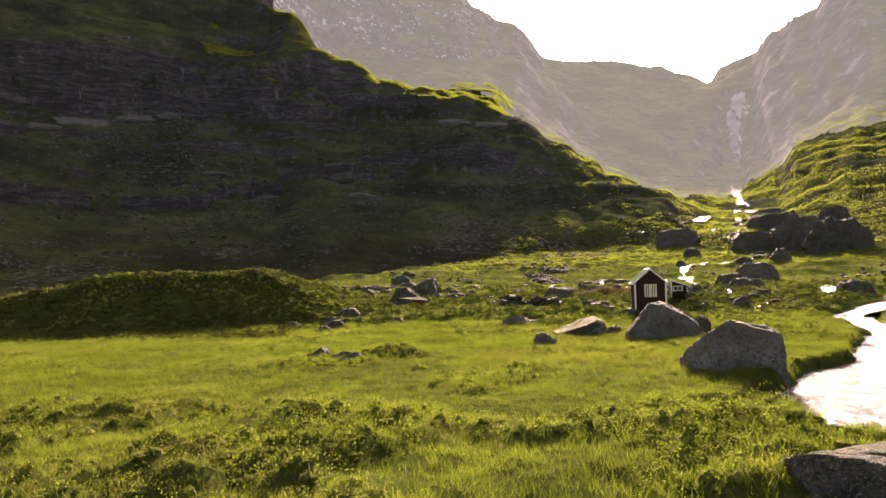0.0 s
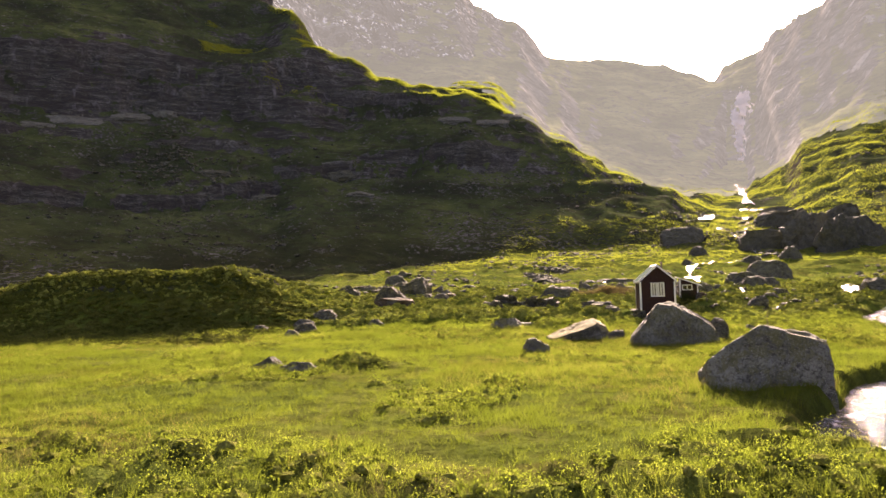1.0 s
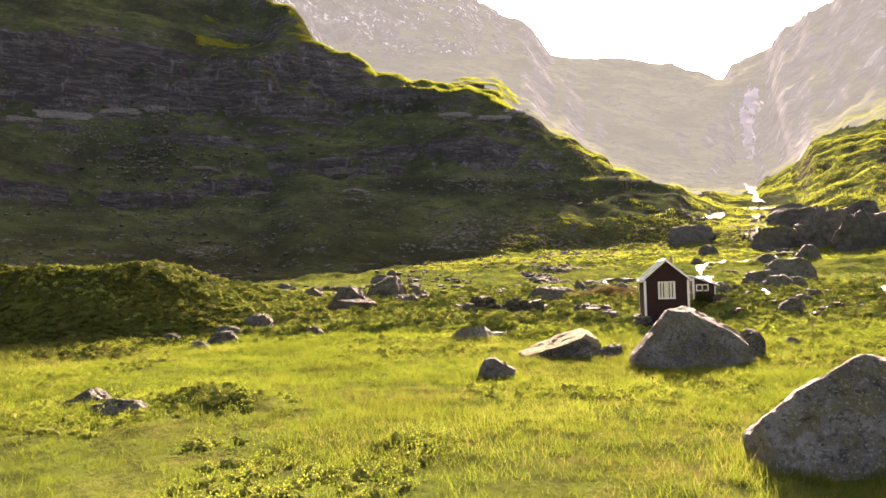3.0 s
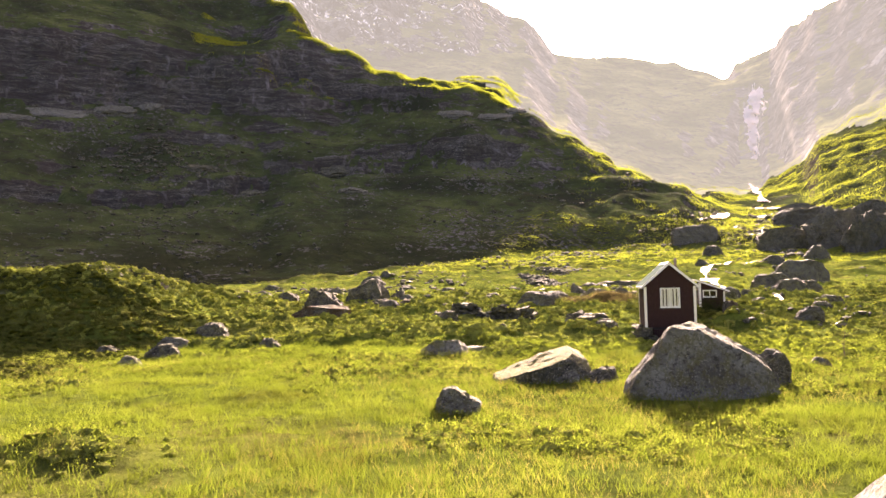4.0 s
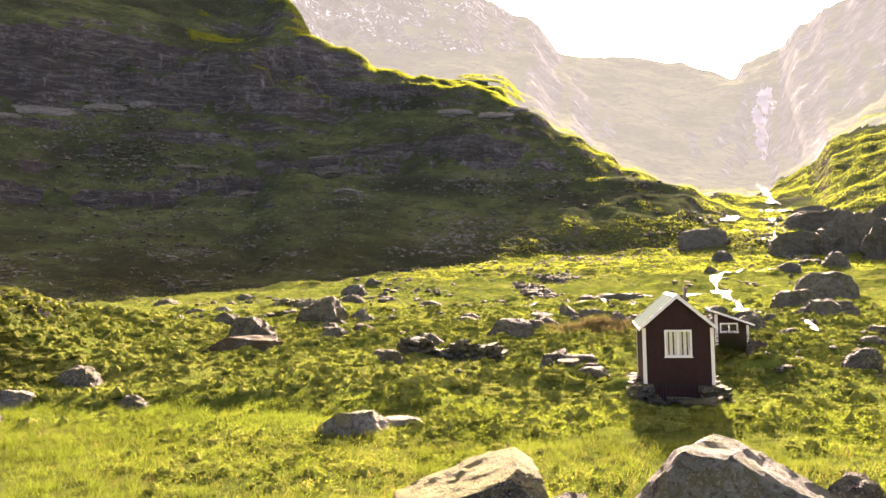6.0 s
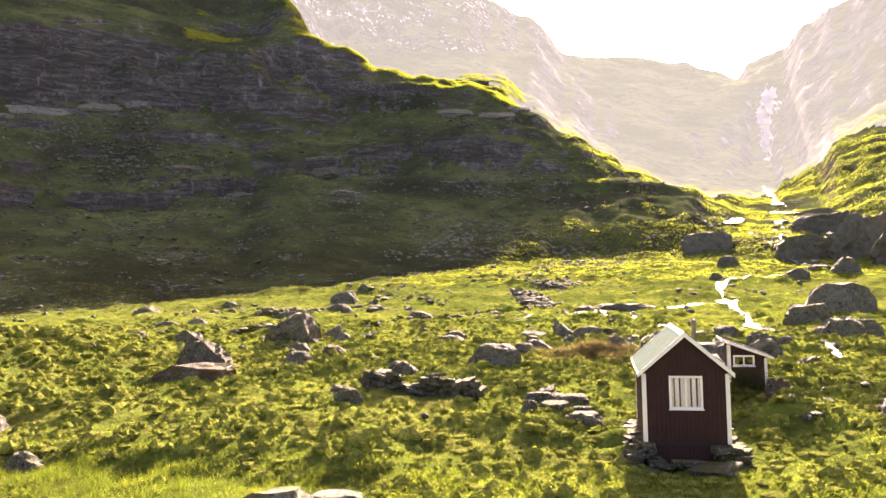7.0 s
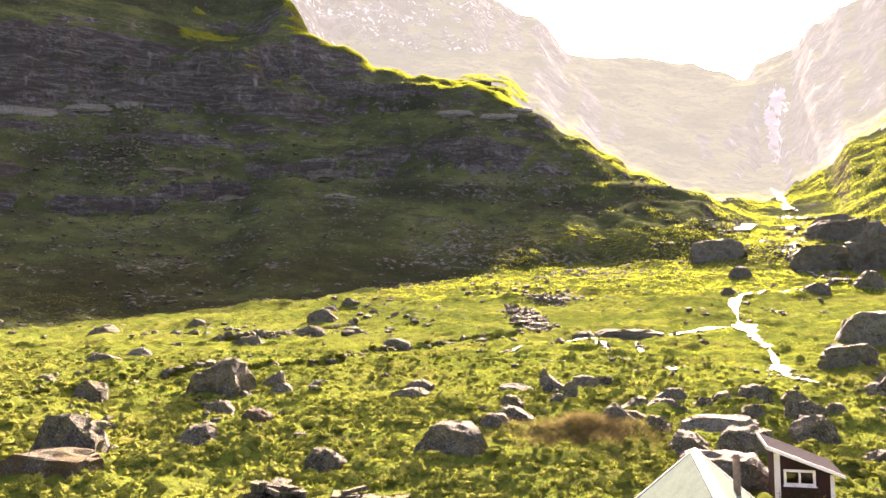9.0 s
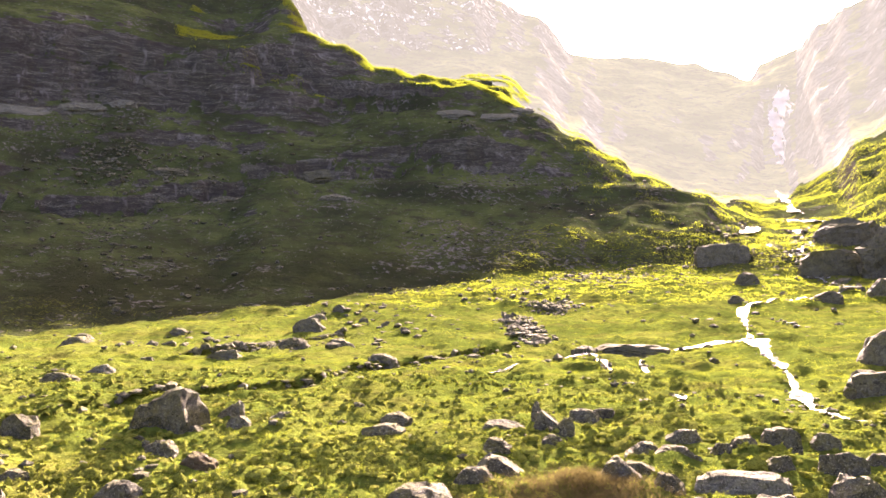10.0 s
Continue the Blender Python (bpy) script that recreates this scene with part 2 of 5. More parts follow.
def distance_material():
    """The backdrop: mountains about a kilometre off, with an even glow put in for haze."""
    n = Nodes("distant mountain")
    place = n.world_place()
    up = n.make("ShaderNodeSeparateXYZ")
    n.link(n.make("ShaderNodeNewGeometry").outputs["Normal"], up.inputs[0])
    broad, fine = n.noise(n.stretch(place, 1, 1, 1.6), 0.014, 9, 0.66), n.noise(place, 0.09, 8, 0.72)
    strata = n.noise(n.stretch(place, 1, 1, 2.6), 0.03, 9, 0.75, 0.3)
    gully = n.noise(n.stretch(place, 1, 1, 0.2), 0.07, 6, 0.65)
    turf = n.mix(n.span(broad, 0.38, 0.62), (0.095, 0.11, 0.05), (0.21, 0.22, 0.10))
    turf = n.mix(n.span(fine, 0.50, 0.62, 0, 0.7), turf, (0.07, 0.066, 0.055))
    stone = n.mix(n.span(strata, 0.40, 0.60), (0.08, 0.078, 0.07), (0.19, 0.185, 0.17))
    stone = n.mix(n.sum(n.span(gully, 0.56, 0.64, 0, 0.9), n.span(strata, 0.42, 0.55), "MULTIPLY"), stone, (0.40, 0.385, 0.36))
    # headwall's near end: split columns of dark rock, wet shine painted white in places
    at = n.make("ShaderNodeSeparateXYZ")
    n.link(place, at.inputs[0])
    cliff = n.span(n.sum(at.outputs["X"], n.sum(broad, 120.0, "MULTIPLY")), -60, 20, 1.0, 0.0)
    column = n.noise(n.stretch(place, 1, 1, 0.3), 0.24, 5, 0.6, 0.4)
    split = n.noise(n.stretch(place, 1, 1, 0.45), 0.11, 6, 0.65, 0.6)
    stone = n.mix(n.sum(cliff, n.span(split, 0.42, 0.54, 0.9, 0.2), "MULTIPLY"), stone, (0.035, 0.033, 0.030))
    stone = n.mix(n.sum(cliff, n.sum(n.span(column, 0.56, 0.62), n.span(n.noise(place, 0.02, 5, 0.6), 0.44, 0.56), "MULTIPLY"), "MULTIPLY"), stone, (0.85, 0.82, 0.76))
    bare = n.span(n.sum(n.span(up.outputs["Z"], 0.60, 0.88, 1.0, 0.0), n.span(n.sum(broad, fine), 0.8, 1.2, -0.4, 0.4)), 0.35, 0.65)
    matt = n.make("ShaderNodeBsdfDiffuse", Roughness=0.4)
    n.link(n.mix(bare, turf, stone), matt.inputs["Color"])
    n.link(n.bump(n.sum(gully, n.sum(fine, strata)), 0.6, 3.0), matt.inputs["Normal"])
    # the haze before the mountains, put in as an even emission
    haze = n.make("ShaderNodeEmission", Strength=0.05)
    haze.inputs["Color"].default_value = (0.84, 0.94, 0.84, 1)
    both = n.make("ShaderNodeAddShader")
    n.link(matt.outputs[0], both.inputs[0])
    n.link(haze.outputs[0], both.inputs[1])
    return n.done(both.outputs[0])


def cushion_material(name, tone):
    """Dense low heath: olive leaves, with shade painted dark in the gaps."""
    n = Nodes(name)
    place = n.world_place()
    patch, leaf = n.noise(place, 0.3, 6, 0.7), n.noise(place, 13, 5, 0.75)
    tint = n.ramp(patch, (0.32, (0.145, 0.182, 0.038)), (0.5, (0.24, 0.282, 0.057)), (0.68, (0.315, 0.342, 0.085)))
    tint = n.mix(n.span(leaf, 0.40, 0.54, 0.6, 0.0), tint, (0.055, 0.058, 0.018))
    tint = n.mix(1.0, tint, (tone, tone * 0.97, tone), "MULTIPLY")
    matt = n.make("ShaderNodeBsdfDiffuse", Roughness=0.5)
    n.link(tint, matt.inputs["Color"])
    n.link(n.bump(leaf, 1.0, 0.2), matt.inputs["Normal"])
    return n.done(matt.outputs[0])


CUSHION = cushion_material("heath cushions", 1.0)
# a darker copy of the heath cushions, with shade put into its tone
SHADED_CUSHION = cushion_material("heath cushions in shaded tone", 0.43)
LAND = land_material()
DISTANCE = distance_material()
ROCK = rock_material("lichened gneiss", 0.5, 0.54, 0.4)
BOULDER = rock_material("grey-green lichened gneiss", 0.8, 1.12, 0.6, (0.10, 0.13, 0.04))
DITCH_SHADE = plain_material("painted ditch shade", (0.04, 0.034, 0.024), 1.0, 3, 0.4, bump=0.1, specular=0.05)
PALE_ROCK = rock_material("pale gneiss", 0.3, 0.8, 0.3)
DARK_ROCK = rock_material("dark mossy gneiss", 0.4, 0.5, 0.8, (0.10, 0.105, 0.03))
RUST_ROCK = rock_material("rust-stained gneiss", 0.2, 0.5, 0.3, rust=0.7)
SLAB_ROCK = rock_material("gneiss with dry moss", 0.3, 0.5, 1.0, (0.19, 0.185, 0.07), cover=0.2)
GRASS = leaf_material("meadow grass", (0.083, 0.085, 0.019), (0.106, 0.139, 0.022), (0.168, 0.183, 0.036), 0.4)
HEATH = leaf_material("heath leaves", (0.122, 0.144, 0.026), (0.206, 0.232, 0.041), (0.272, 0.288, 0.062), 0.4)
BUSH = leaf_material("bilberry leaves", (0.095, 0.12, 0.022), (0.165, 0.20, 0.034), (0.24, 0.26, 0.055), 0.45)
JUNIPER = leaf_material("juniper needles", (0.022, 0.028, 0.010), (0.034, 0.042, 0.014), (0.05, 0.058, 0.02), 0.2)
BROWN_GRASS = leaf_material("withered brown grass", (0.065, 0.05, 0.03), (0.115, 0.088, 0.052), (0.175, 0.14, 0.085), 0.3)
STRAW = leaf_material("dry grass", (0.12, 0.10, 0.035), (0.19, 0.155, 0.055), (0.28, 0.235, 0.10))
WATER = water_material("rippled water", 0.53)
FALL_WATER = water_material("tumbling water", 0.42)
FALL = plain_material("white falling water", (0.93, 0.86, 0.72), 0.5, 0.8, 0.12, bump=0.2)
BROWN = plain_material("dark brown stained boards", (0.030, 0.012, 0.011), 0.75, 4, 0.3, bump=0.01, specular=0.25)
WHITE = plain_material("white paint", (0.72, 0.71, 0.69), 0.55, 3, 0.06, bump=0.004)
CURTAIN = plain_material("white curtain cloth", (0.78, 0.77, 0.75), 0.9, 12, 0.06, bump=0.01)
def dull_material(name, colour, scale, vary):
    """Weathered roofing with no gloss."""
    n = Nodes(name)
    place = n.world_place()
    a = n.sum(n.sum(n.noise(place, scale, 6), n.noise(place, scale * 8, 4)), 0.5, "MULTIPLY")
    tone = n.mix(n.span(a, 0.35, 0.65), tuple(c * (1 - vary) for c in colour), tuple(c * (1 + vary) for c in colour))
    matt = n.make("ShaderNodeBsdfDiffuse", Roughness=0.3)
    n.link(tone, matt.inputs["Color"])
    return n.done(matt.outputs[0])


ROOF = dull_material("grey-green sheet roofing", (0.125, 0.17, 0.14), 2, 0.16)
FELT = dull_material("grey roofing felt", (0.045, 0.044, 0.044), 7, 0.3)
PIPE = plain_material("rusty stove pipe", (0.15, 0.115, 0.098), 0.7, 9, 0.4, 0.3, 0.01)
DEAD_WOOD = plain_material("grey-brown dead wood", (0.16, 0.12, 0.09), 0.9, 9, 0.3)
DARK = plain_material("dark room", (0.02, 0.018, 0.016), 0.9, 3, 0.2)


def glass_material():
    n = Nodes("window glass")
    node = n.make("ShaderNodeBsdfGlossy", Roughness=0.03)
    clear = n.make("ShaderNodeBsdfTransparent")
    both = n.make("ShaderNodeMixShader", Fac=0.05)
    n.link(clear.outputs[0], both.inputs[1])
    n.link(node.outputs[0], both.inputs[2])
    return n.done(both.outputs[0])


GLASS = glass_material()


# ---------------------------------------------------------------- small builders
def part(name, bm, material, parent, label=""):
    """A bmesh as one mesh object under a thing or a part."""
    me = bpy.data.meshes.new(name)
    bm.to_mesh(me)
    bm.free()
    me.materials.append(material)
    ob = new(name, me)
    ob.parent = parent
    return tagged(ob, label) if label else ob


def empty(name, x, y, z, turn=0.0):
    ob = new(name)
    ob.matrix_world = pose(x, y, z, 0, 0, turn)
    ob.empty_display_size = 0.3
    return ob


def box(bm, x0, x1, y0, y1, z0, z1, bevel=0.0):
    made = bmesh.ops.create_cube(bm, size=1.0, matrix=Matrix.Translation(((x0 + x1) / 2, (y0 + y1) / 2, (z0 + z1) / 2)) @ Matrix.Diagonal((x1 - x0, y1 - y0, z1 - z0, 1)))
    if bevel:
        edges = list({e for v in made["verts"] for e in v.link_edges})
        bmesh.ops.bevel(bm, geom=edges, offset=bevel, segments=1, affect="EDGES")
    return bm


def boxed(x0, x1, y0, y1, z0, z1, bevel=0.0):
    return box(bmesh.new(), x0, x1, y0, y1, z0, z1, bevel)


def prism(bm, corners, y0, y1):
    """Corners in x and z, drawn out along y."""
    front = [bm.verts.new((x, y0, z)) for x, z in corners]
    back = [bm.verts.new((x, y1, z)) for x, z in corners]
    bm.faces.new(front)
    bm.faces.new(back[::-1])
    for a in range(len(corners)):
        b = (a + 1) % len(corners)
        bm.faces.new((front[a], back[a], back[b], front[b]))
    bmesh.ops.recalc_face_normals(bm, faces=bm.faces)
    return bm


def mesh_of(name, verts, faces_flat, sides, material, smooth=False):
    """A mesh from arrays: all faces with the same number of sides."""
    me = bpy.data.meshes.new(name)
    count = len(faces_flat) // sides
    me.vertices.add(len(verts))
    me.vertices.foreach_set("co", np.asarray(verts, np.float32).ravel())
    me.loops.add(len(faces_flat))
    me.loops.foreach_set("vertex_index", np.asarray(faces_flat, np.int32))
    me.polygons.add(count)
    me.polygons.foreach_set("loop_start", np.arange(0, count * sides, sides, dtype=np.int32))
    me.polygons.foreach_set("use_smooth", np.full(count, smooth))
    me.update(calc_edges=True)
    me.validate()
    me.materials.append(material)
    return new(name, me)


# ---------------------------------------------------------------- the lie of the land
def lattice(ix, iy, seed):
    n = (ix.astype(np.int64) * 374761393 + iy.astype(np.int64) * 668265263 + seed * 2147483647) & 0xFFFFFFFF
    n = ((n ^ (n >> 13)) * 1274126177) & 0xFFFFFFFF
    n = ((n ^ (n >> 16)) * 2246822519) & 0xFFFFFFFF
    return ((n ^ (n >> 15)) & 0xFFFF) / 32767.5 - 1.0


def grain(x, y, size, seed):
    """Smooth noise in -1..1 whose lumps are about size metres wide."""
    u, v = np.asarray(x, float) / size + 31.7, np.asarray(y, float) / size + 17.3
    iu, iv = np.floor(u), np.floor(v)
    a, b = u - iu, v - iv
    a, b = a * a * a * (a * (a * 6 - 15) + 10), b * b * b * (b * (b * 6 - 15) + 10)
    n00, n10 = lattice(iu, iv, seed), lattice(iu + 1, iv, seed)
    n01, n11 = lattice(iu, iv + 1, seed), lattice(iu + 1, iv + 1, seed)
    return (n00 * (1 - a) + n10 * a) * (1 - b) + (n01 * (1 - a) + n11 * a) * b


def fractal(x, y, size, seed, octaves=4, rough=0.5):
    total, weight = 0.0, 1.0
    for k in range(octaves):
        c, s = math.cos(0.7 * k + 0.3), math.sin(0.7 * k + 0.3)
        total = total + weight * grain(c * x - s * y, s * x + c * y, size / 2 ** k, seed + 11 * k)
        weight *= rough
    return total


def ease(v, a, b):
    w = np.clip((v - a) / (b - a), 0, 1)
    return w * w * (3 - 2 * w)


VALLEY = (-2.5, -37.0)  # the middle from which the mountainsides are laid out
SIDES = []


def side(bearing, *profile):
    """A section of the mountains at a bearing (degrees, clockwise from ahead): distance and height, twelve times."""
    SIDES.append((bearing, np.array(profile, float)))


side(-180, (250, -2), (300, 2), (350, 6), (400, 10), (450, 14), (500, 18), (550, 22), (600, 26), (700, 34), (767, 39), (833, 45), (900, 50))
side(-100, (150, 1), (200, 10), (255, 26), (295, 38), (305, 46), (345, 66), (375, 88), (405, 128), (500, 190), (567, 237), (633, 283), (700, 330))
side(-45, (172, 2), (218, 9), (266, 25), (300, 37), (308, 45), (347, 66), (375, 88), (403, 128), (500, 190), (567, 237), (633, 283), (700, 330))
side(-34, (166, 2.5), (210, 8), (260, 23), (300, 35), (307, 42), (347, 66), (378, 90), (408, 130), (500, 190), (567, 237), (633, 283), (700, 330))
side(-26, (174, 3.5), (218, 9), (266, 24), (308, 42), (316, 51), (352, 71), (382, 92), (410, 129), (480, 162), (553, 218), (627, 274), (700, 330))
side(-22.6, (185, 5.5), (225, 14.4), (268, 29), (318, 53), (328, 62), (355, 79), (400, 114), (420, 136), (450, 156), (520, 204), (590, 197), (800, 374))
side(-19.2, (190, 6.0), (232, 16.3), (275, 31), (320, 51), (330, 63), (355, 76), (378, 91), (402, 115), (440, 145), (500, 136), (640, 211), (760, 322))
side(-15.7, (198, 6.6), (242, 18.4), (290, 37), (325, 54), (335, 67), (360, 80), (385, 94), (405, 115), (440, 133), (500, 126), (640, 202), (790, 339))
side(-13.0, (204, 7.3), (246, 19.4), (292, 38), (326, 55), (336, 69), (362, 83), (386, 96), (402, 112), (440, 127), (520, 134), (660, 208), (820, 341))
side(-9.5, (215, 8.8), (255, 23), (300, 41), (330, 56), (343, 73), (368, 85), (388, 96), (402, 108), (440, 122), (540, 154), (680, 213), (880, 375))
side(-7.3, (222, 9.6), (262, 24), (302, 41), (332, 56), (350, 72), (370, 84), (388, 95), (402, 103), (445, 119), (560, 160), (720, 227), (930, 361))
side(-4.7, (232, 10.5), (266, 25), (302, 39), (332, 54), (352, 68), (372, 79), (390, 90), (402, 96), (470, 108), (600, 162), (760, 237), (980, 355))
side(-1.7, (245, 11.4), (272, 26), (305, 38), (338, 52), (356, 62), (374, 73), (392, 80), (405, 84), (470, 92), (640, 146), (820, 230), (1050, 320))
side(0.8, (252, 12.2), (278, 25), (306, 36), (335, 47), (357, 56), (374, 63), (390, 68), (402, 70), (480, 78), (660, 128), (900, 242), (1120, 333))
side(2.5, (256, 15.0), (280, 27), (305, 35), (335, 45), (352, 51), (370, 55), (385, 59), (400, 61), (480, 68), (680, 126), (950, 253), (1150, 337))
side(6.6, (250, 13.1), (275, 22), (300, 29), (325, 36), (345, 42), (362, 45), (395, 48), (430, 48), (490, 56), (700, 115), (980, 247), (1150, 323))
side(8.5, (244, 13.4), (275, 19.7), (305, 26), (335, 33), (360, 38), (385, 41), (420, 44), (470, 52), (520, 60), (720, 111), (980, 243), (1130, 303))
side(10.4, (240, 12.9), (277, 20), (320, 26), (365, 33), (405, 37), (450, 43), (500, 54), (580, 70), (700, 96), (800, 138), (940, 229), (1100, 277))
side(11.3, (238, 12.7), (278, 20), (325, 26), (378, 34), (425, 40), (475, 47), (550, 61), (660, 85), (780, 111), (850, 151), (925, 224), (1120, 304))
side(12.3, (236, 12.4), (278, 19.9), (325, 26), (378, 33), (425, 39), (475, 47), (560, 62), (640, 80), (790, 117), (860, 170), (920, 224), (1100, 306))
side(13.2, (233, 12.2), (276, 19.6), (320, 25), (370, 33), (415, 41), (460, 48), (520, 59), (600, 81), (740, 114), (820, 152), (930, 228), (1080, 305))
side(14.9, (230, 11.8), (270, 17.9), (300, 23), (340, 29), (385, 36), (430, 45), (480, 56), (540, 72), (580, 84), (680, 132), (820, 209), (980, 303))
side(16.7, (225, 11.3), (262, 16.5), (290, 21), (320, 27), (360, 36), (400, 47), (445, 63), (500, 80), (540, 90), (640, 126), (760, 196), (900, 296))
side(18.7, (215, 9.8), (250, 15.0), (276, 19.9), (300, 25), (340, 35), (380, 46), (420, 61), (460, 74), (500, 83), (590, 118), (720, 191), (860, 303))
side(21.0, (205, 8.5), (240, 13.3), (262, 18.4), (288, 25), (325, 35), (360, 45), (395, 57), (430, 69), (470, 78), (560, 116), (680, 189), (840, 316))
side(40, (170, 6), (205, 12), (240, 20), (270, 32), (300, 46), (330, 60), (360, 78), (395, 110), (460, 190), (573, 237), (687, 283), (800, 330))
side(90, (150, 1), (190, 8), (230, 18), (270, 32), (300, 46), (330, 60), (360, 78), (395, 110), (460, 190), (573, 237), (687, 283), (800, 330))
side(180, (250, -2), (300, 2), (350, 6), (400, 10), (450, 14), (500, 18), (550, 22), (600, 26), (700, 34), (767, 39), (833, 45), (900, 50))

FLOOR_Y = (-300, -60, -30, -20, -13, -6, 0, 7, 18, 30, 65, 85, 110, 150, 200, 230, 900)
FLOOR_Z = (-1.6, -1.5, -1.3, -1.2, -1.08, -0.85, -0.68, -0.15, 0.5, 0.9, 0.9, 1.5, 3.2, 6.8, 11, 14, 15)
RIVER = ((75, 42), (38, 22), (27.0, 14.0), (22.0, 8.4), (18.0, 1.7), (16.0, -6), (15.9, -13), (15.6, -19.5), (13.4, -26.5), (10.3, -31), (6.5, -37.0), (4.6, -40.5), (5.6, -42.8), (10.0, -45.2), (18, -49.5), (32, -64), (60, -120))
DITCH = ((-36.5, 22), (-35.0, 28.3), (-34.3, 32.6), (-34.2, 37.6), (-31.6, 42.4), (-27.6, 44.0), (-26.0, 46.5), (-24.5, 50.5), (-23.0, 58.0), (-21.0, 63.8), (-17.1, 69.7), (-14.0, 73.1), (-12.0, 77.5))
BANK = ((-47.2, 67.9), (-44.6, 70.9), (-41.8, 73.5), (-41.0, 80.0), (-39.0, 85.5), (-36.0, 89.9))


def way_off(x, y, line):
    """Distance to a broken line."""
    best = np.full(np.shape(x), 1e9)
    for (ax, ay), (bx, by) in zip(line, line[1:]):
        ux, uy = bx - ax, by - ay
        w = np.clip(((x - ax) * ux + (y - ay) * uy) / (ux * ux + uy * uy), 0, 1)
        best = np.minimum(best, np.hypot(x - ax - w * ux, y - ay - w * uy))
    return best


def river_off(x, y):
    """Distance from the middle of the river, which narrows upstream."""
    return way_off(x, y, RIVER) + 2.6 * ease(y, -22, -8) - 1.3 * ease(y, 6, 14)


def heath_edge(x, y):
    return -2.8 - 3.5 * ease(x, -9, -5) + 0.8 * fractal(x, y, 4, 65, 2)


def brush(x, y):
    """Heath grows in bands on the meadow and thickly on the bank beyond it."""
    patch = fractal(x, y, 5.5, 63, 3)
    front = 1 - ease(y, -49, -40)
    on_meadow = np.maximum(ease(patch, 0.35 - 0.75 * front, 0.75 - 0.65 * front), np.exp(-((x + 15.6) / 2.2) ** 2 - ((y + 27.3) / 1.4) ** 2))
    return np.where(y < heath_edge(x, y), on_meadow, ease(patch + 0.4 * ease(x, -15, -25), -0.35, 0.3))


def pillow(x, y):
    """Rounded hummocks with creases between them, 0 to about 1."""
    x, y = x + 0.3 * grain(x, y, 2.0, 47), y + 0.3 * grain(x, y, 2.0, 48)
    return np.abs(grain(x, y, 1.45, 45)) * 0.7 + np.abs(grain(x + 0.4 * y, y, 0.7, 46)) * 0.38


def height(x, y, fine=True):
    """Height of the ground."""
    x, y = np.asarray(x, float), np.asarray(y, float)
    bearing = np.degrees(np.arctan2(x - VALLEY[0], y - VALLEY[1]))
    r = np.hypot(x - VALLEY[0], y - VALLEY[1])
    warp = ease(r, 180, 300)
    bent = bearing + warp * 0.6 * fractal(x, y, 90, 5, 3)
    bent = np.where(np.abs(bearing - 12.6) < 4, bearing * 0.7 + bent * 0.3, bent)
    away = r + warp * (6 * fractal(x, y, 75, 6, 3) + 2.5 * fractal(x, y, 22, 8, 4, 0.6))
    at = np.clip(bent, -180, 180)
    keys = np.array([s[0] for s in SIDES])
    k = np.clip(np.searchsorted(keys, at) - 1, 0, len(keys) - 2)
    w = (at - keys[k]) / (keys[k + 1] - keys[k])
    w = w * w * (3 - 2 * w)
    table = np.stack([s[1] for s in SIDES])
    rr = table[k, :, 0] * (1 - w[..., None]) + table[k + 1, :, 0] * w[..., None]
    zz = table[k, :, 1] * (1 - w[..., None]) + table[k + 1, :, 1] * w[..., None]
    hill = zz[..., 0] + (away - rr[..., 0]) * 0.3
    steep = np.zeros(np.shape(r))
    for n in range(11):
        f = np.clip((away - rr[..., n]) / (rr[..., n + 1] - rr[..., n]), 0, 1)
        hill = np.where(away >= rr[..., n], zz[..., n] + (zz[..., n + 1] - zz[..., n]) * f, hill)
        pitch = (zz[..., n + 1] - zz[..., n]) / (rr[..., n + 1] - rr[..., n])
        steep = np.where(away >= rr[..., n], ease(pitch, 0.78, 1.1) * ease(f, 0, 0.08) * ease(1 - f, 0, 0.08), steep)
    hill = np.where(away > rr[..., 11], zz[..., 11] - (away - rr[..., 11]) * 0.06, hill)
    flat = np.interp(y, FLOOR_Y, FLOOR_Z)
    # the knoll beside the meadow, steep to the front
    along = y - 2.5 - 0.12 * (x + 42)
    knoll = 4.45 * np.exp(-np.abs(along / np.where(along < 0, 6.2, 17.0)) ** np.where(along < 0, 3.4, 2.0)) * ease(x, -26.5, -39) * (1 - 0.55 * ease(x, -50, -68)) * (1 - ease(x, -68, -105))
    knoll = knoll * (1 + 0.10 * fractal(x, y, 9, 21, 3))
    flat = flat + knoll
    flat = flat + 0.4 * ease(y, -4, -1.2) * (1 - ease(y, 4, 14)) * ease(x, -6, -11)  # the low bank where the heath begins
    # the fall of the ground to the right
    flat = flat - 0.7 * ease(x, 12, 24) * (1 - ease(y, 25, 45)) * ease(y, -30, 0)
    # smooth greater of the two
    d = np.clip(0.5 + 0.5 * (hill - flat) / 2.5, 0, 1)
    z = flat * (1 - d) + hill * d + 2.5 * d * (1 - d)
    # the lip of the valley floor, and the hollow between it and the mountain
    beyond = r - np.interp(bearing, (-60, -45, -38, -30, -21, -14, -7), (150, 150, 152, 159, 175, 196, 218)) - 4 * fractal(x, y, 30, 25, 2)
    z = z - 2.6 * ease(beyond, 0, 9) * (1 - ease(beyond, 12, 60)) * ease(bearing, -90, -70) * (1 - ease(bearing, -10, -5))
    near = 1 - ease(r, 150, 260)
    z = z - near * (1.35 - 0.55 * ease(y, -26, -12)) * (1 - ease(river_off(x + 0.9 * fractal(x, y, 6, 31, 3), y), 3.7, 4.7))
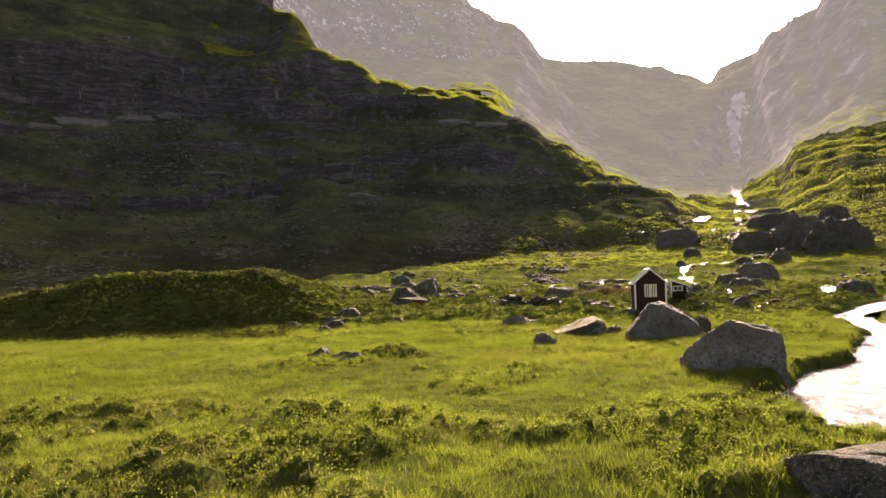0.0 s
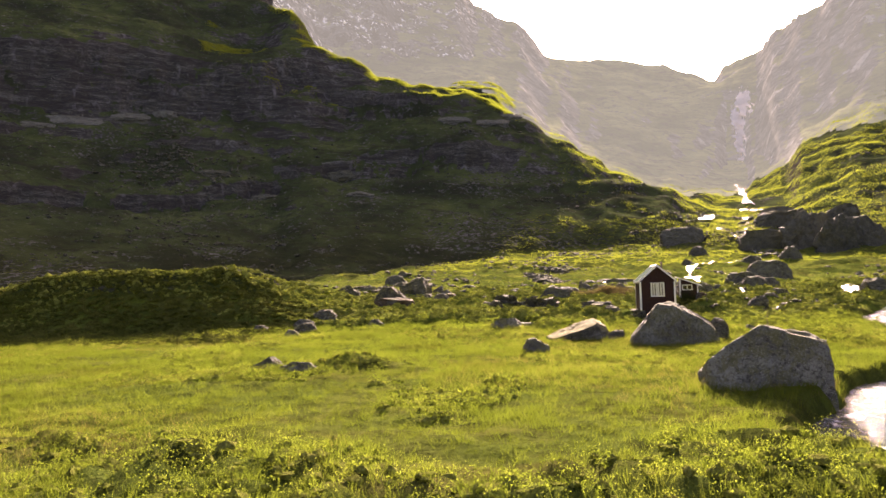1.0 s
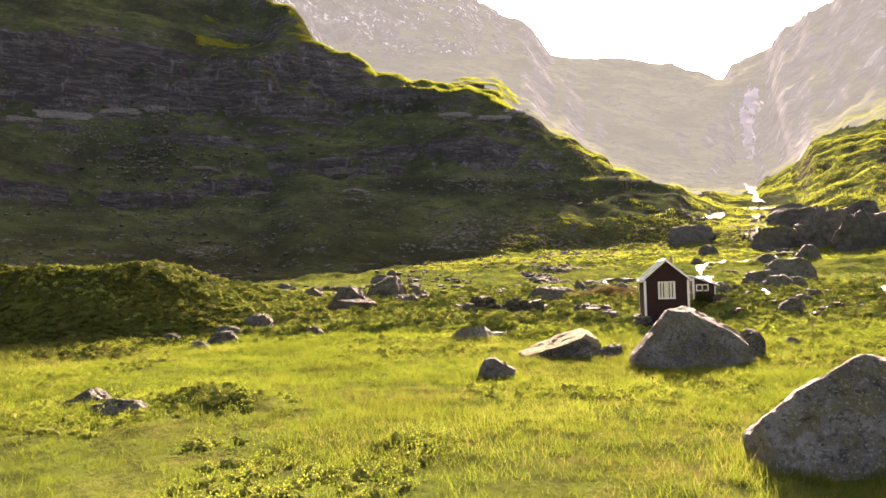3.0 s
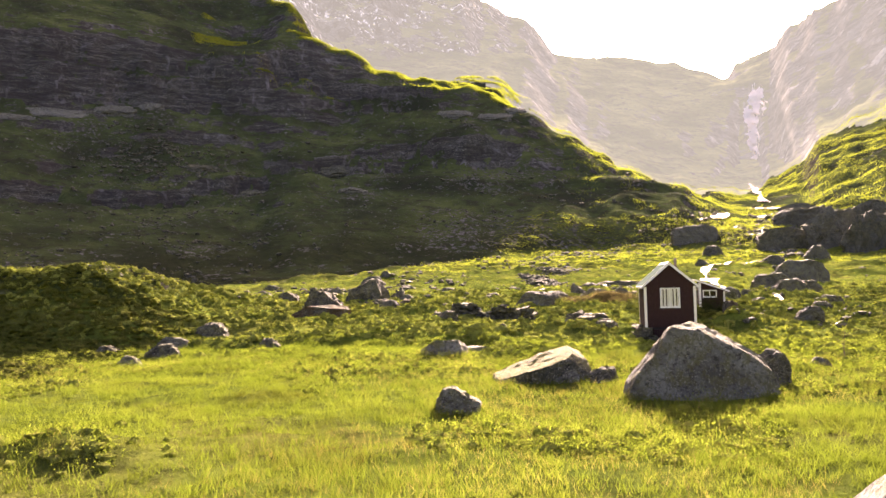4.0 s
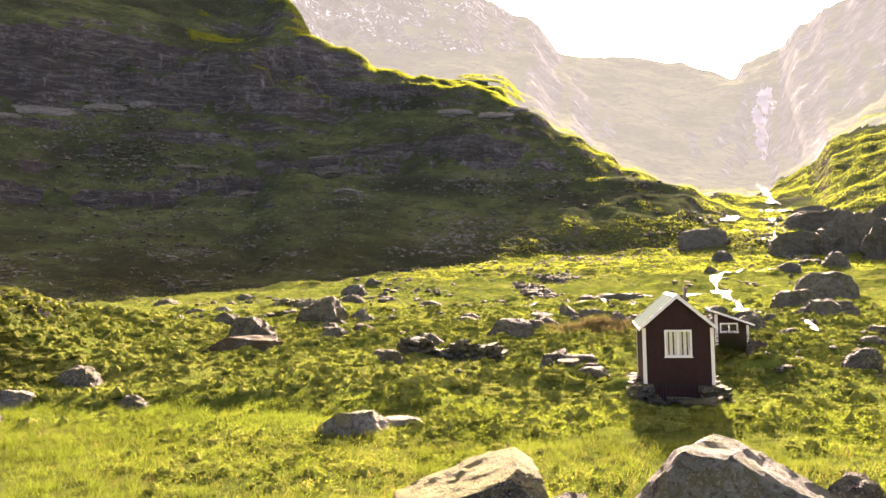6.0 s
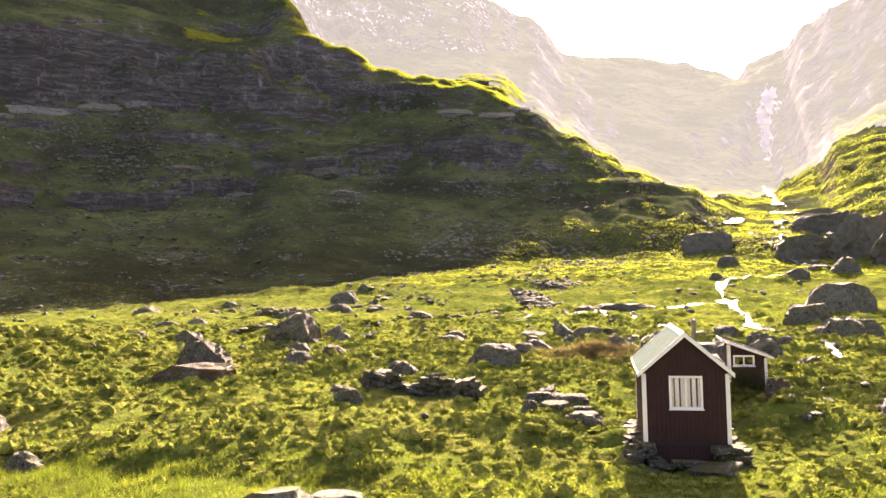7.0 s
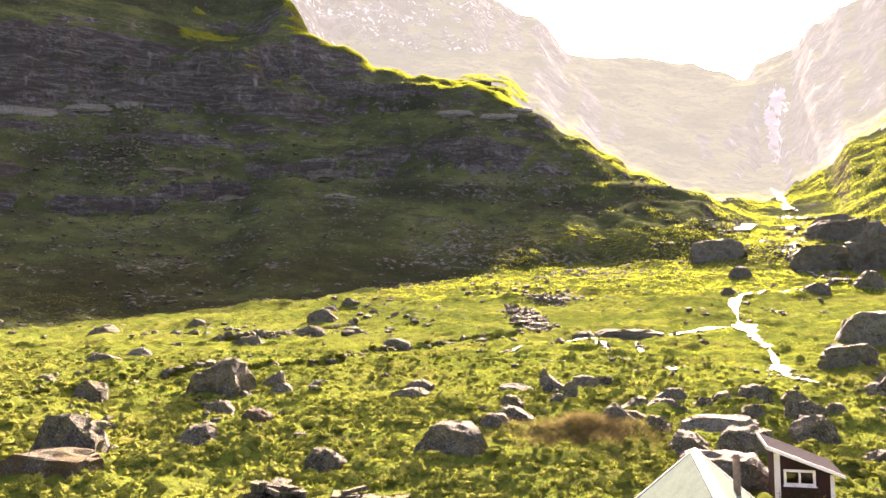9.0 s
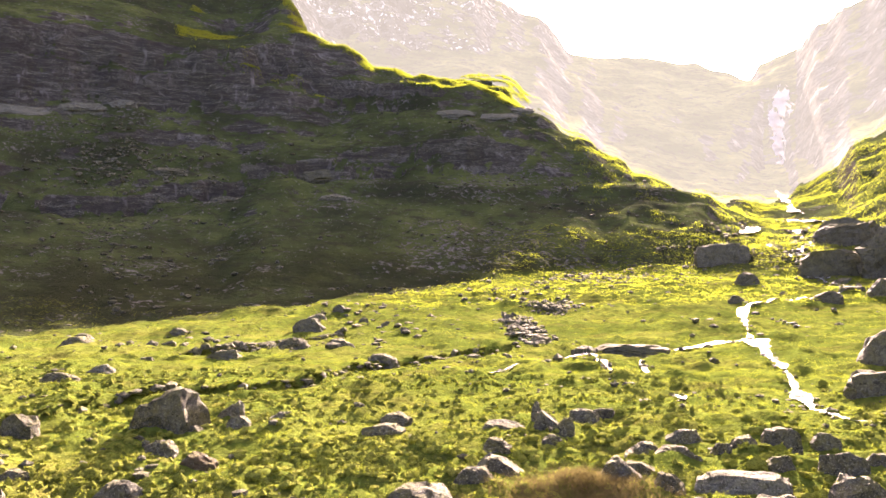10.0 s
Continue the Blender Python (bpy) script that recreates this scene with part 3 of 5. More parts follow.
    cut = np.minimum(way_off(x + 0.5 * fractal(x, y, 5, 33, 2), y, DITCH), way_off(x, y, BANK) + 0.3 * fractal(x, y, 3, 35, 2))
    z = z - near * 1.4 * (1 - ease(cut, 1.0, 1.5))
    z = z + 0.55 * np.exp(-((x + 15.6) / 1.9) ** 2 - ((y + 27.3) / 1.2) ** 2)  # a bushy mound on the meadow
    z = z + 0.5 * np.exp(-((x - 5.6) / 2.0) ** 2 - ((y - 5.9) / 1.4) ** 2)  # a low swell before the shed
    # a tussocky hump behind the hut
    z = z + 0.95 * np.exp(-((x + 1.6) / 2.6) ** 2 - ((y - 20.3) / 1.6) ** 2)
    if fine:
        wet = ease(y, -9, 3)
        heathy = 1 - ease(y, -44, -36)
        rough = (0.10 + 0.16 * wet + 0.10 * heathy) * near
        z = z + rough * fractal(x, y, 3.1, 41, 4, 0.6) + 0.16 * near * fractal(x, y, 14, 43, 2)
        # hummocks: rounded pillows with creases between them
        grown = brush(x, y) * np.maximum(wet, heathy)
        z = z + near * (0.06 + 0.56 * grown) * pillow(x, y)
        far = ease(r, 190, 330) * ease(z, 8, 30)
        crag = np.abs(fractal(x, y, 34, 51, 5, 0.55))
        z = z + far * (1.3 + 5.0 * steep) * (0.45 - crag) + ease(r, 90, 170) * 0.55 * fractal(x, y, 9, 53, 4, 0.6)
        # ledges of the bedrock, long and nearly level
        band = (z + 0.05 * x + 3 * fractal(x, y, 80, 55, 2)) / 11.0
        step = band - np.floor(band)
        z = z + far * np.maximum(steep, 0.22 * ease(fractal(x, y, 110, 57, 3), 0.1, 0.6)) * 11.0 * 0.85 * (ease(step, 0.60, 0.95) - step)
    return z


# ---------------------------------------------------------------- the ground, one sheet to the horizon
GX, GY = -7.0, -112.0
fine_turn = np.concatenate([np.arange(-50, -27, 0.25), np.arange(-27, 13, 0.185), np.arange(13, 44.01, 0.34)])
turns = np.radians(np.concatenate([np.arange(-180, -50, 3.0), fine_turn, np.arange(47, 180, 3.0)]))
reach = [1.0]
while reach[-1] < 1330:
    reach.append(reach[-1] + (0.9 if reach[-1] < 40 else 0.34 if reach[-1] < 140 else 0.5 if reach[-1] < 190 else reach[-1] * 0.0075))
reach = np.array(reach + [1420, 1550, 1750, 2200, 3000, 4500])
turn_grid, reach_grid = np.meshgrid(turns, reach)
land_x, land_y = GX + reach_grid * np.sin(turn_grid), GY + reach_grid * np.cos(turn_grid)
land_z = height(land_x, land_y)
rows_n, cols_n = land_x.shape
a = (np.arange(rows_n - 1)[:, None] * cols_n + np.arange(cols_n)[None, :])
b = (np.arange(rows_n - 1)[:, None] * cols_n + (np.arange(cols_n)[None, :] + 1) % cols_n)
quads = np.stack([a, b, b + cols_n, a + cols_n], -1).reshape(-1, 4)
land = np.stack([land_x, land_y, land_z], -1).reshape(-1, 3)
middle = land[quads].mean(axis=1)
off = np.hypot(middle[:, 0] - VALLEY[0], middle[:, 1] - VALLEY[1])
way = np.degrees(np.arctan2(middle[:, 0] - VALLEY[0], middle[:, 1] - VALLEY[1]))
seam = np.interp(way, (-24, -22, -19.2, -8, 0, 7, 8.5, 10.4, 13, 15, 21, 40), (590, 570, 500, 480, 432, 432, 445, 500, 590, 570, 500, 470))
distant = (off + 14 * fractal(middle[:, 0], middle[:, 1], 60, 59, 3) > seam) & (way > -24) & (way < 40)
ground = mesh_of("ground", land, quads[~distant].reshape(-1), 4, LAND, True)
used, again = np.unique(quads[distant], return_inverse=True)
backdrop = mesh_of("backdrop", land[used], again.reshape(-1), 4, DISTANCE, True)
tagged(backdrop, "pale distant headwall of the valley with haze put in as glow", "mountain", kind="structure")
tagged(ground, "green alpine valley floor rising to shaded rocky mountainsides", "ground", kind="structure")


# ---------------------------------------------------------------- water
def ribbon(name, label, points, width, lift=0.05, level=None, seed=0, material=None, step=0.3):
    """A sheet of water along a line of (x, y, width factor), lying in its bed or at a level."""
    pts = np.array(points, float)
    run = np.concatenate([[0], np.cumsum(np.hypot(*np.diff(pts[:, :2], axis=0).T))])
    s = np.arange(0, run[-1], step)
    x, y, f = (np.interp(s, run, pts[:, k]) for k in range(3))
    dx, dy = np.gradient(x), np.gradient(y)
    length = np.hypot(dx, dy)
    nx, ny = dy / length, -dx / length
    across = np.linspace(-1, 1, 9)
    f = f * np.clip(0.72 + 1.25 * fractal(s, s * 0 + 9, 9.0, seed + 5, 4, 0.6), 0.05, 1.4) if level is None else f
    if level is None:
        f = f * (0.06 + 0.94 * ease(s, 0, 0.2 * run[-1]) * (1 - ease(s, 0.8 * run[-1], run[-1])))
    left = width * f * (1 + 0.3 * fractal(s, s * 0, 3.0, seed, 5, 0.6))
    right = width * f * (1 + 0.3 * fractal(s, s * 0 + 50, 3.0, seed + 3, 5, 0.6))
    off = np.where(across[None, :] < 0, left[:, None], right[:, None]) * across[None, :]
    px, py = x[:, None] + nx[:, None] * off, y[:, None] + ny[:, None] * off
    if level is None:
        flow = np.median(height(px, py), axis=1)
        near_by = np.ones(7) / 7
        flow = np.convolve(np.pad(flow, 3, mode="edge"), near_by, mode="valid") if len(flow) > 7 else flow
        pz = np.repeat(flow[:, None], len(across), axis=1) + lift
    else:
        bed = height(x, y, False) + level
        bed = np.interp(s, s[::20], bed[::20])
        pz = np.repeat(bed[:, None], len(across), axis=1)
    n, m = px.shape
    k = (np.arange(n - 1)[:, None] * m + np.arange(m - 1)[None, :])
    q = np.stack([k, k + 1, k + m + 1, k + m], -1).reshape(-1)
    ob = mesh_of(name, np.stack([px, py, pz], -1).reshape(-1, 3), q, 4, material or WATER, True)
    return tagged(ob, label, "water", kind="structure")


ribbon("water", "bright rippled river with white foam between grassy banks", [(x, y, 1.0 - 0.74 * float(ease(y, -20, -7)) + 0.5 * float(ease(y, 6, 14))) for x, y in RIVER], 5.6, level=0.68, seed=3)


BROOKS = []


def brook(label, points, width, seed):
    BROOKS.append((points, width))
    return ribbon("water", label, points, width, lift=0.16, seed=seed, material=FALL_WATER)


# the brook behind the hut, its branches, and the pools on the turf
brook("white tumbling brook through the grass", ((14.6, 33.2, 0.4), (13.2, 34.7, 1.0), (12.3, 36.3, 1.8), (11.7, 39.8, 2.4), (12.2, 46.2, 2.0), (13.3, 53.7, 1.7), (14.6, 62.5, 1.6), (14.9, 68.3, 0.6), (15.4, 76.4, 1.4), (16.1, 84.0, 2.4), (16.7, 90.1, 1.2), (18.6, 104, 0.4), (20.5, 115.9, 1.2), (22.5, 122.2, 1.0), (26.8, 128.2, 0.8), (31.4, 132.1, 0.7), (35.4, 133.5, 0.6), (47, 144, 0.7)), 0.5, 11)
brook("thin side branch of the brook", ((6.2, 75.1, 0.8), (8.9, 78.4, 1.2), (11.8, 81.9, 1.6), (15.3, 85.3, 1.8)), 0.4, 13)
brook("thin side branch of the brook", ((22.5, 105.0, 1.0), (23.3, 100.5, 1.4), (25.4, 94.6, 0.8)), 0.6, 15)
brook("small bright pool in the grass", ((-6.6, 65.6, 0.4), (-5.8, 67.4, 1.0), (-4.4, 69.2, 1.5), (-3.0, 70.0, 0.9), (-1.5, 66.9, 0.5)), 0.75, 17)
brook("small bright pool in the grass", ((-1.9, 67.5, 0.6), (-1.0, 60.0, 1.0), (-0.1, 52.4, 0.5)), 0.3, 19)
brook("small bright pool in the grass", ((2.4, 64, 0.6), (2.6, 56, 0.9)), 0.25, 21)
brook("small bright pool in the grass", ((3.9, 46, 0.6), (4.2, 42, 1.0)), 0.25, 22)
brook("small bright pool in the grass", ((-10.8, 52.4, 0.5), (-9.4, 56, 1.0), (-8.2, 59.4, 0.7)), 0.3, 24)
brook("small bright pool beside stones", ((10.5, 4.9, 0.5), (11.5, 5.6, 1.0), (13.5, 7.4, 1.3), (16, 9.0, 0.8)), 0.45, 23)
brook("small bright pool among boulders", ((20.6, 18.2, 0.6), (22.3, 20.5, 1.2), (24.0, 25.5, 1.3), (25.5, 30.5, 0.7)), 0.8, 44)
brook("small bright pool beside stones", ((12.1, 20.2, 0.7), (12.6, 23.0, 1.0), (13.2, 27.7, 0.6)), 0.16, 26)
brook("white cascading stream among boulders", ((47, 144, 0.6), (46.5, 155, 0.9), (47, 174, 1.0), (46.9, 182, 0.9), (47.5, 196, 0.8), (52, 212, 1.3), (57, 222, 1.2), (61, 251, 1.2), (66, 275, 1.0), (78.9, 297, 1.5)), 1.7, 27)
brook("white water spreading over rubble", ((50.9, 214, 0.6), (48, 222, 1.1), (47.5, 230, 0.7)), 0.9, 28)
brook("bright shallow water below the upper cascade", ((88, 298, 0.8), (84, 310, 1.6), (80.2, 327, 2.2), (81.1, 361, 1.2)), 2.6, 33)
brook("white upper cascade in the gully", ((87.6, 351, 1.3), (96.5, 407, 1.2), (107, 460, 1.0), (117.6, 523, 1.4), (121, 567, 1.0)), 2.6, 34)
brook("bright pool of the cascade", ((37.5, 242, 0.6), (41, 247, 1.3), (46.9, 262, 1.6), (52, 280, 1.2), (59.3, 301, 0.8)), 2.0, 29)
brook("bright pool on the fan of rubble", ((14.5, 218, 0.5), (18, 221, 0.9), (21.1, 222.5, 1.0), (26.7, 223, 1.2)), 0.9, 31)


# added dark strip that paints shade into the bed of the ditch
ditch_shade = ribbon("ground", "dark strip painted as shade in the bed of a ditch", [(x, y, 1.0) for x, y in DITCH], 0.8, lift=0.10, seed=35, material=DITCH_SHADE)


def waterfall():
    """Strands of white water down the notch at the head of the valley."""
    made = []
    strands = ((11.75, 12.05, 830, 918, 1.6), (12.1, 12.2, 800, 920, 2.6), (12.35, 12.3, 780, 920, 2.2), (12.6, 12.4, 850, 920, 1.6), (12.3, 12.5, 770, 850, 1.8), (12.9, 12.55, 840, 918, 1.3), (13.1, 12.65, 860, 916, 0.9), (12.0, 12.1, 790, 850, 1.3))
    for k, (b0, b1, r0, r1, w) in enumerate(strands):
        way = []
        for q in np.linspace(0, 1, 9):
            b, r = radians(b0 + (b1 - b0) * q + 0.12 * math.sin(9 * q + k)), r0 + (r1 - r0) * q
            way.append((VALLEY[0] + r * math.sin(b), VALLEY[1] + r * math.cos(b), 0.7 + 0.5 * abs(math.sin(4 * q + k))))
        ribbon("waterfall", "white waterfall falling over the rock step", way, w * 1.8, lift=1.5, seed=41 + k, material=FALL, step=1.5)


waterfall()


# ---------------------------------------------------------------- rocks
TAKEN = [(1.35, 2.3, 2.9), (5.3, 11.4, 1.6)]  # ground that no grass grows on: x, y, radius


def hull(outline, rng, sheer=False):
    """Cutting planes for a convex outline in x and z, with leaning faces to the front and the back."""
    planes = []
    n = len(outline)
    for k in range(n):
        (ax, az), (bx, bz) = outline[k], outline[(k + 1) % n]
        nx, nz = bz - az, ax - bx
        size = math.hypot(nx, nz)
        if size < 1e-6 or (nz / size < -0.9):
            continue
        v = Vector((nx / size, rng.uniform(-0.22, 0.22), nz / size))
        planes.append((v.normalized(), (nx * ax + nz * az) / size / v.length))
    for y in (-1, 1):
        for _ in range(2):
            v = Vector((rng.uniform(-0.55, 0.55), y, rng.uniform(0.0, 0.12) if sheer is True else rng.uniform(sheer, sheer + 0.12) if sheer else rng.uniform(0.15, 0.75))).normalized()
            planes.append((v, rng.uniform(0.72, 0.95)))
    return planes


def rock(x, y, w, d, h, outline=None, turn=0.0, seed=0, material=None, label="grey lichen-covered boulder lying in the grass", name="", rough=0.13, base=None, lean=0.0, sheer=False, group="boulders on the valley floor"):
    """One boulder: a ball cut flat by planes and weathered; w, d and h are its sizes above the ground."""
    rng = random.Random(seed * 7 + int(abs(x) * 10) + int(abs(y) * 3))
    chip = 1.08 if outline else 0.96
    if outline is None:
        peak = rng.uniform(-0.35, 0.35)
        outline = [(-1, -0.4), (1, -0.4), (1, rng.uniform(0.2, 0.5)), (peak + 0.45, rng.uniform(0.85, 1)), (peak - 0.35, rng.uniform(0.85, 1)), (-1, rng.uniform(0.15, 0.5))]
    bm = bmesh.new()
    bmesh.ops.create_icosphere(bm, subdivisions=5 if 3.0 < w < 5.7 and y < -10 else 4 if w > 0.9 else 3, radius=1.9)
    planes = hull(outline, rng, sheer)
    for _ in range(16):  # chips knocked off the edges
        v = Vector((rng.uniform(-1, 1), rng.uniform(-1, 1), rng.uniform(-0.1, 0.9))).normalized()
        planes.append((v, rng.uniform(chip, chip + 0.24)))
    shift = Vector((rng.uniform(0, 90), rng.uniform(0, 90), rng.uniform(0, 90)))
    for v in bm.verts:
        p = v.co
        p.z = p.z * 0.8 + 0.25
        for _ in range(2):
            for n, o in planes:
                over = p.dot(n) - o
                if over > 0:
                    p -= n * over * 0.98
        if p.z < -0.4:
            p.z = -0.4
        q = p * 1.7 + shift
        lump = noise.fractal(q, 0.9, 2.1, 5)
        block = noise.noise(noise.voronoi(q * 1.25 + Vector((0.2, 0.2, 0.2)) * lump)[1][0] * 5.3)
        crack = 0.5 - min(0.5, abs(noise.noise(q * 1.1 + Vector((5, 5, 5)))) * 4.0)
        fine = noise.fractal(q * 3.6, 0.75, 2.2, 5)
        p += p.normalized() * rough * (lump * 0.5 + block * 0.9 - crack * 0.2 + fine * 0.34)
        v.co = p
    bmesh.ops.transform(bm, matrix=Matrix.Diagonal((w / 2, d / 2, h, 1)), verts=bm.verts)
    me = bpy.data.meshes.new("boulder")
    bm.to_mesh(me)
    bm.free()
    me.materials.append(material or ROCK)
    ob = new(name or ("boulder" if w > 1.2 else "stone"), me)
    z = float(height(x, y, False)) if base is None else base
    ob.matrix_world = pose(x, y, z, lean, 0, turn)
    TAKEN.append((x, y, w * 0.48))
    return tagged(ob, label, "boulder" if w > 1.2 else "stone", group)


# beside the meadow and in front of the hut
rock(1.0, -52.4, 4.4, 1.8, 0.98, [(-1, -0.4), (1, -0.4), (1, 0.85), (0.8, 0.95), (0.2, 1), (-0.9, 1), (-1, 0.9)], 3, 1, ROCK, "broad flat-topped dark boulder beside the river", rough=0.05, sheer=True)
rock(1.6, -33.0, 4.25, 2.9, 2.15, [(-1, -0.4), (1, -0.4), (1, 0.2), (0.97, 0.8), (0.3, 0.98), (-0.02, 1), (-0.6, 0.68), (-1, 0.36), (-1, 0.05)], 0, 2, BOULDER, "large angular grey boulder with lichen in the meadow", rough=0.06)
rock(0.40, -16.6, 4.75, 3.1, 2.3, [(-1, -0.4), (1, -0.4), (1, 0.3), (0.93, 0.46), (0.5, 0.74), (0.1, 0.97), (-0.18, 1), (-0.36, 0.93), (-0.78, 0.44), (-0.98, 0.18), (-1, 0.05)], 0, 3, BOULDER, "large peaked grey boulder with lichen before the hut", rough=0.055, sheer=0.55)
rock(3.2, -14.6, 1.5, 1.1, 1.0, None, 20, 4, ROCK, "small blocky boulder behind the peaked boulder", base=-0.95)
rock(-5.15, -13.6, 3.5, 2.6, 1.2, [(-1, -0.4), (1, -0.4), (1, 0.88), (0.94, 1), (0.8, 1), (-0.95, 0.12), (-1, 0.02)], 16, 5, SLAB_ROCK, "tilted slab of rock with dry straw-coloured moss on top", rough=0.06, lean=9, sheer=True)
rock(-4.0, -14.6, 0.95, 0.75, 0.5, None, 0, 6, PALE_ROCK)
rock(-2.7, -14.4, 1.2, 1.0, 0.6, None, 0, 7, DARK_ROCK, "dark moss-grown rock in the grass")
rock(-10.3, -6.8, 2.3, 1.8, 0.85, None, 0, 8, BOULDER)
rock(-9.0, -5.4, 2.2, 1.3, 0.35, None, 15, 9, PALE_ROCK, "low flat pale rock in the grass")
rock(-7.3, -19.8, 1.5, 1.2, 0.72, [(-1, -0.4), (1, -0.4), (0.95, 0.3), (-0.15, 1), (-0.6, 0.9), (-1, 0.2)], 0, 10, BOULDER)
rock(-20.1, -27.3, 1.7, 1.2, 0.68, [(-1, -0.4), (1, -0.4), (0.9, 0.4), (0.5, 1), (-0.95, 0.15)], 0, 11, ROCK)
rock(-17.9, -28.6, 2.0, 1.3, 0.55, None, 0, 12, PALE_ROCK)
rock(-26.0, -6.3, 1.6, 1.3, 0.7, None, 0, 13, ROCK)
rock(-27.5, -2.9, 1.8, 1.4, 0.6, None, 30, 14, PALE_ROCK)
rock(-21.1, -3.4, 1.3, 1.0, 0.6, None, 0, 15, ROCK)
rock(-27.0, 0.8, 2.2, 1.7, 0.8, None, 0, 16, DARK_ROCK, "dark moss-grown rock in the grass")
# the pair of boulders and the pyramid on the rise
rock(-24.6, 14.6, 3.4, 2.6, 1.85, [(-1, -0.4), (1, -0.4), (1, 0.5), (0.3, 1), (-0.6, 0.95), (-1, 0.5)], 0, 17, ROCK, "rounded grey boulder leaning on a slab")
rock(-23.8, 12.3, 4.5, 2.7, 1.0, [(-1, -0.4), (1, -0.4), (1, 0.8), (0.2, 1), (-0.4, 0.95), (-1, 0.3)], 0, 18, RUST_ROCK, "flat rust-brown slab of rock under a boulder", rough=0.13, lean=2, sheer=True)
rock(-25.4, 29.3, 4.3, 3.2, 2.45, [(-1, -0.4), (1, -0.4), (0.97, 0.45), (0.75, 0.9), (0.35, 1), (-0.1, 0.85), (-0.97, 0.1)], 0, 19, ROCK, "pointed grey boulder on the grassy slope")
rock(-22.9, 31.8, 1.7, 1.3, 1.3, [(-1, -0.4), (1, -0.4), (0.95, 0.8), (0.75, 1), (-0.95, 0.15)], 0, 20, PALE_ROCK)
rock(-21.3, 30.0, 1.4, 1.1, 0.75, None, 0, 21, ROCK)
rock(-23.4, 28.6, 1.2, 0.9, 0.5, None, 0, 22, ROCK)
rock(-19.8, 32.4, 1.4, 1.1, 0.6, None, 40, 23, PALE_ROCK)
rock(-19.6, 16.9, 1.9, 1.5, 0.95, None, 0, 24, PALE_ROCK, "pale rounded boulder in low heath")
rock(-19.3, 22.3, 1.8, 1.4, 0.7, None, 0, 25, RUST_ROCK)
rock(-7.2, 16.6, 3.1, 2.4, 1.4, [(-1, -0.4), (1, -0.4), (0.95, 0.25), (0.6, 0.9), (-0.5, 1), (-0.95, 0.3)], 0, 26, ROCK, "hump-backed grey boulder in low heath")
rock(-6.0, 21.0, 1.5, 1.2, 0.95, None, 0, 27, ROCK)
rock(-12.5, 30.2, 1.7, 1.3, 0.45, None, 0, 28, ROCK)
# a heap of slabs beside the hut
FLAT = [(-1, -0.4), (1, -0.4), (1, 0.8), (0.93, 1), (-0.9, 1), (-1, 0.75)]
HEAP = "flat broken slab of grey rock in a heap"
rock(-4.0, 8.3, 1.3, 1.1, 0.72, [(-1, -0.4), (1, -0.4), (1, 0.95), (0.85, 1), (-0.95, 0.3)], 8, 29, ROCK, HEAP, rough=0.13, sheer=True)
rock(-4.0, 7.2, 1.4, 1.1, 0.62, FLAT, -5, 30, DARK_ROCK, HEAP, rough=0.13, sheer=True)
rock(-2.75, 6.7, 1.6, 1.2, 0.64, FLAT, 6, 31, ROCK, HEAP, rough=0.13, sheer=True)
rock(-3.3, 5.5, 1.3, 1.0, 0.62, FLAT, -12, 32, DARK_ROCK, HEAP, rough=0.08, sheer=True)
rock(-2.2, 5.5, 0.9, 0.7, 0.44, FLAT, 14, 33, DARK_ROCK, HEAP, rough=0.13, sheer=True)
rock(-2.1, 4.5, 1.4, 1.0, 0.44, FLAT, -4, 84, ROCK, HEAP, rough=0.13, sheer=True)
rock(-4.35, 5.0, 0.75, 0.8, 0.85, None, 30, 85, DARK_ROCK, HEAP)
rock(-4.2, 4.0, 0.7, 0.6, 0.4, None, 10, 86, ROCK, HEAP)
# rocks on the bank behind
rock(-6.3, 30.6, 2.3, 1.7, 0.75, None, 0, 35, ROCK)
rock(-4.6, 32.6, 0.9, 0.7, 1.45, [(-1, -0.4), (1, -0.4), (0.9, 0.3), (0.1, 1), (-0.3, 0.95), (-0.8, 0.2)], 0, 34, ROCK, "upright pointed stone among smaller rocks")
rock(-3.9, 31.2, 1.5, 1.1, 1.15, [(-1, -0.4), (1, -0.4), (1, 0.3), (-0.4, 1), (-0.7, 0.95), (-0.95, 0.4)], 0, 38, ROCK)
rock(-2.95, 30.8, 1.0, 0.8, 0.95, None, 0, 37, DARK_ROCK)
rock(-2.1, 34.3, 1.6, 1.2, 0.75, FLAT, 0, 36, DARK_ROCK)
rock(-3.5, 28.2, 1.1, 0.9, 0.6, None, 0, 87, ROCK)
rock(-5.9, 26.4, 1.5, 1.1, 0.8, None, 0, 88, DARK_ROCK)
rock(-6.3, 20.6, 1.3, 1.0, 0.9, None, 0, 27, ROCK)
rock(-5.4, 22.6, 2.1, 1.6, 0.95, [(-1, -0.4), (1, -0.4), (0.95, 0.3), (0.1, 1), (-0.3, 0.95), (-0.95, 0.3)], 0, 89, ROCK)
rock(-12.9, 30.2, 2.1, 1.6, 0.45, None, 0, 28, DARK_ROCK)
rock(-12.8, 32.7, 1.8, 1.4, 0.65, None, 0, 90, ROCK)
rock(-12.3, 14.4, 1.7, 1.3, 0.85, None, 0, 91, DARK_ROCK, "dark moss-grown rock above the ruined wall")
rock(-13.5, 7.3, 1.2, 0.9, 0.6, None, 0, 92, ROCK)
rock(-12.4, 5.4, 1.4, 1.0, 0.8, None, 20, 93, DARK_ROCK)
rock(-22.8, 24.8, 1.6, 1.2, 0.6, None, 0, 94, DARK_ROCK)
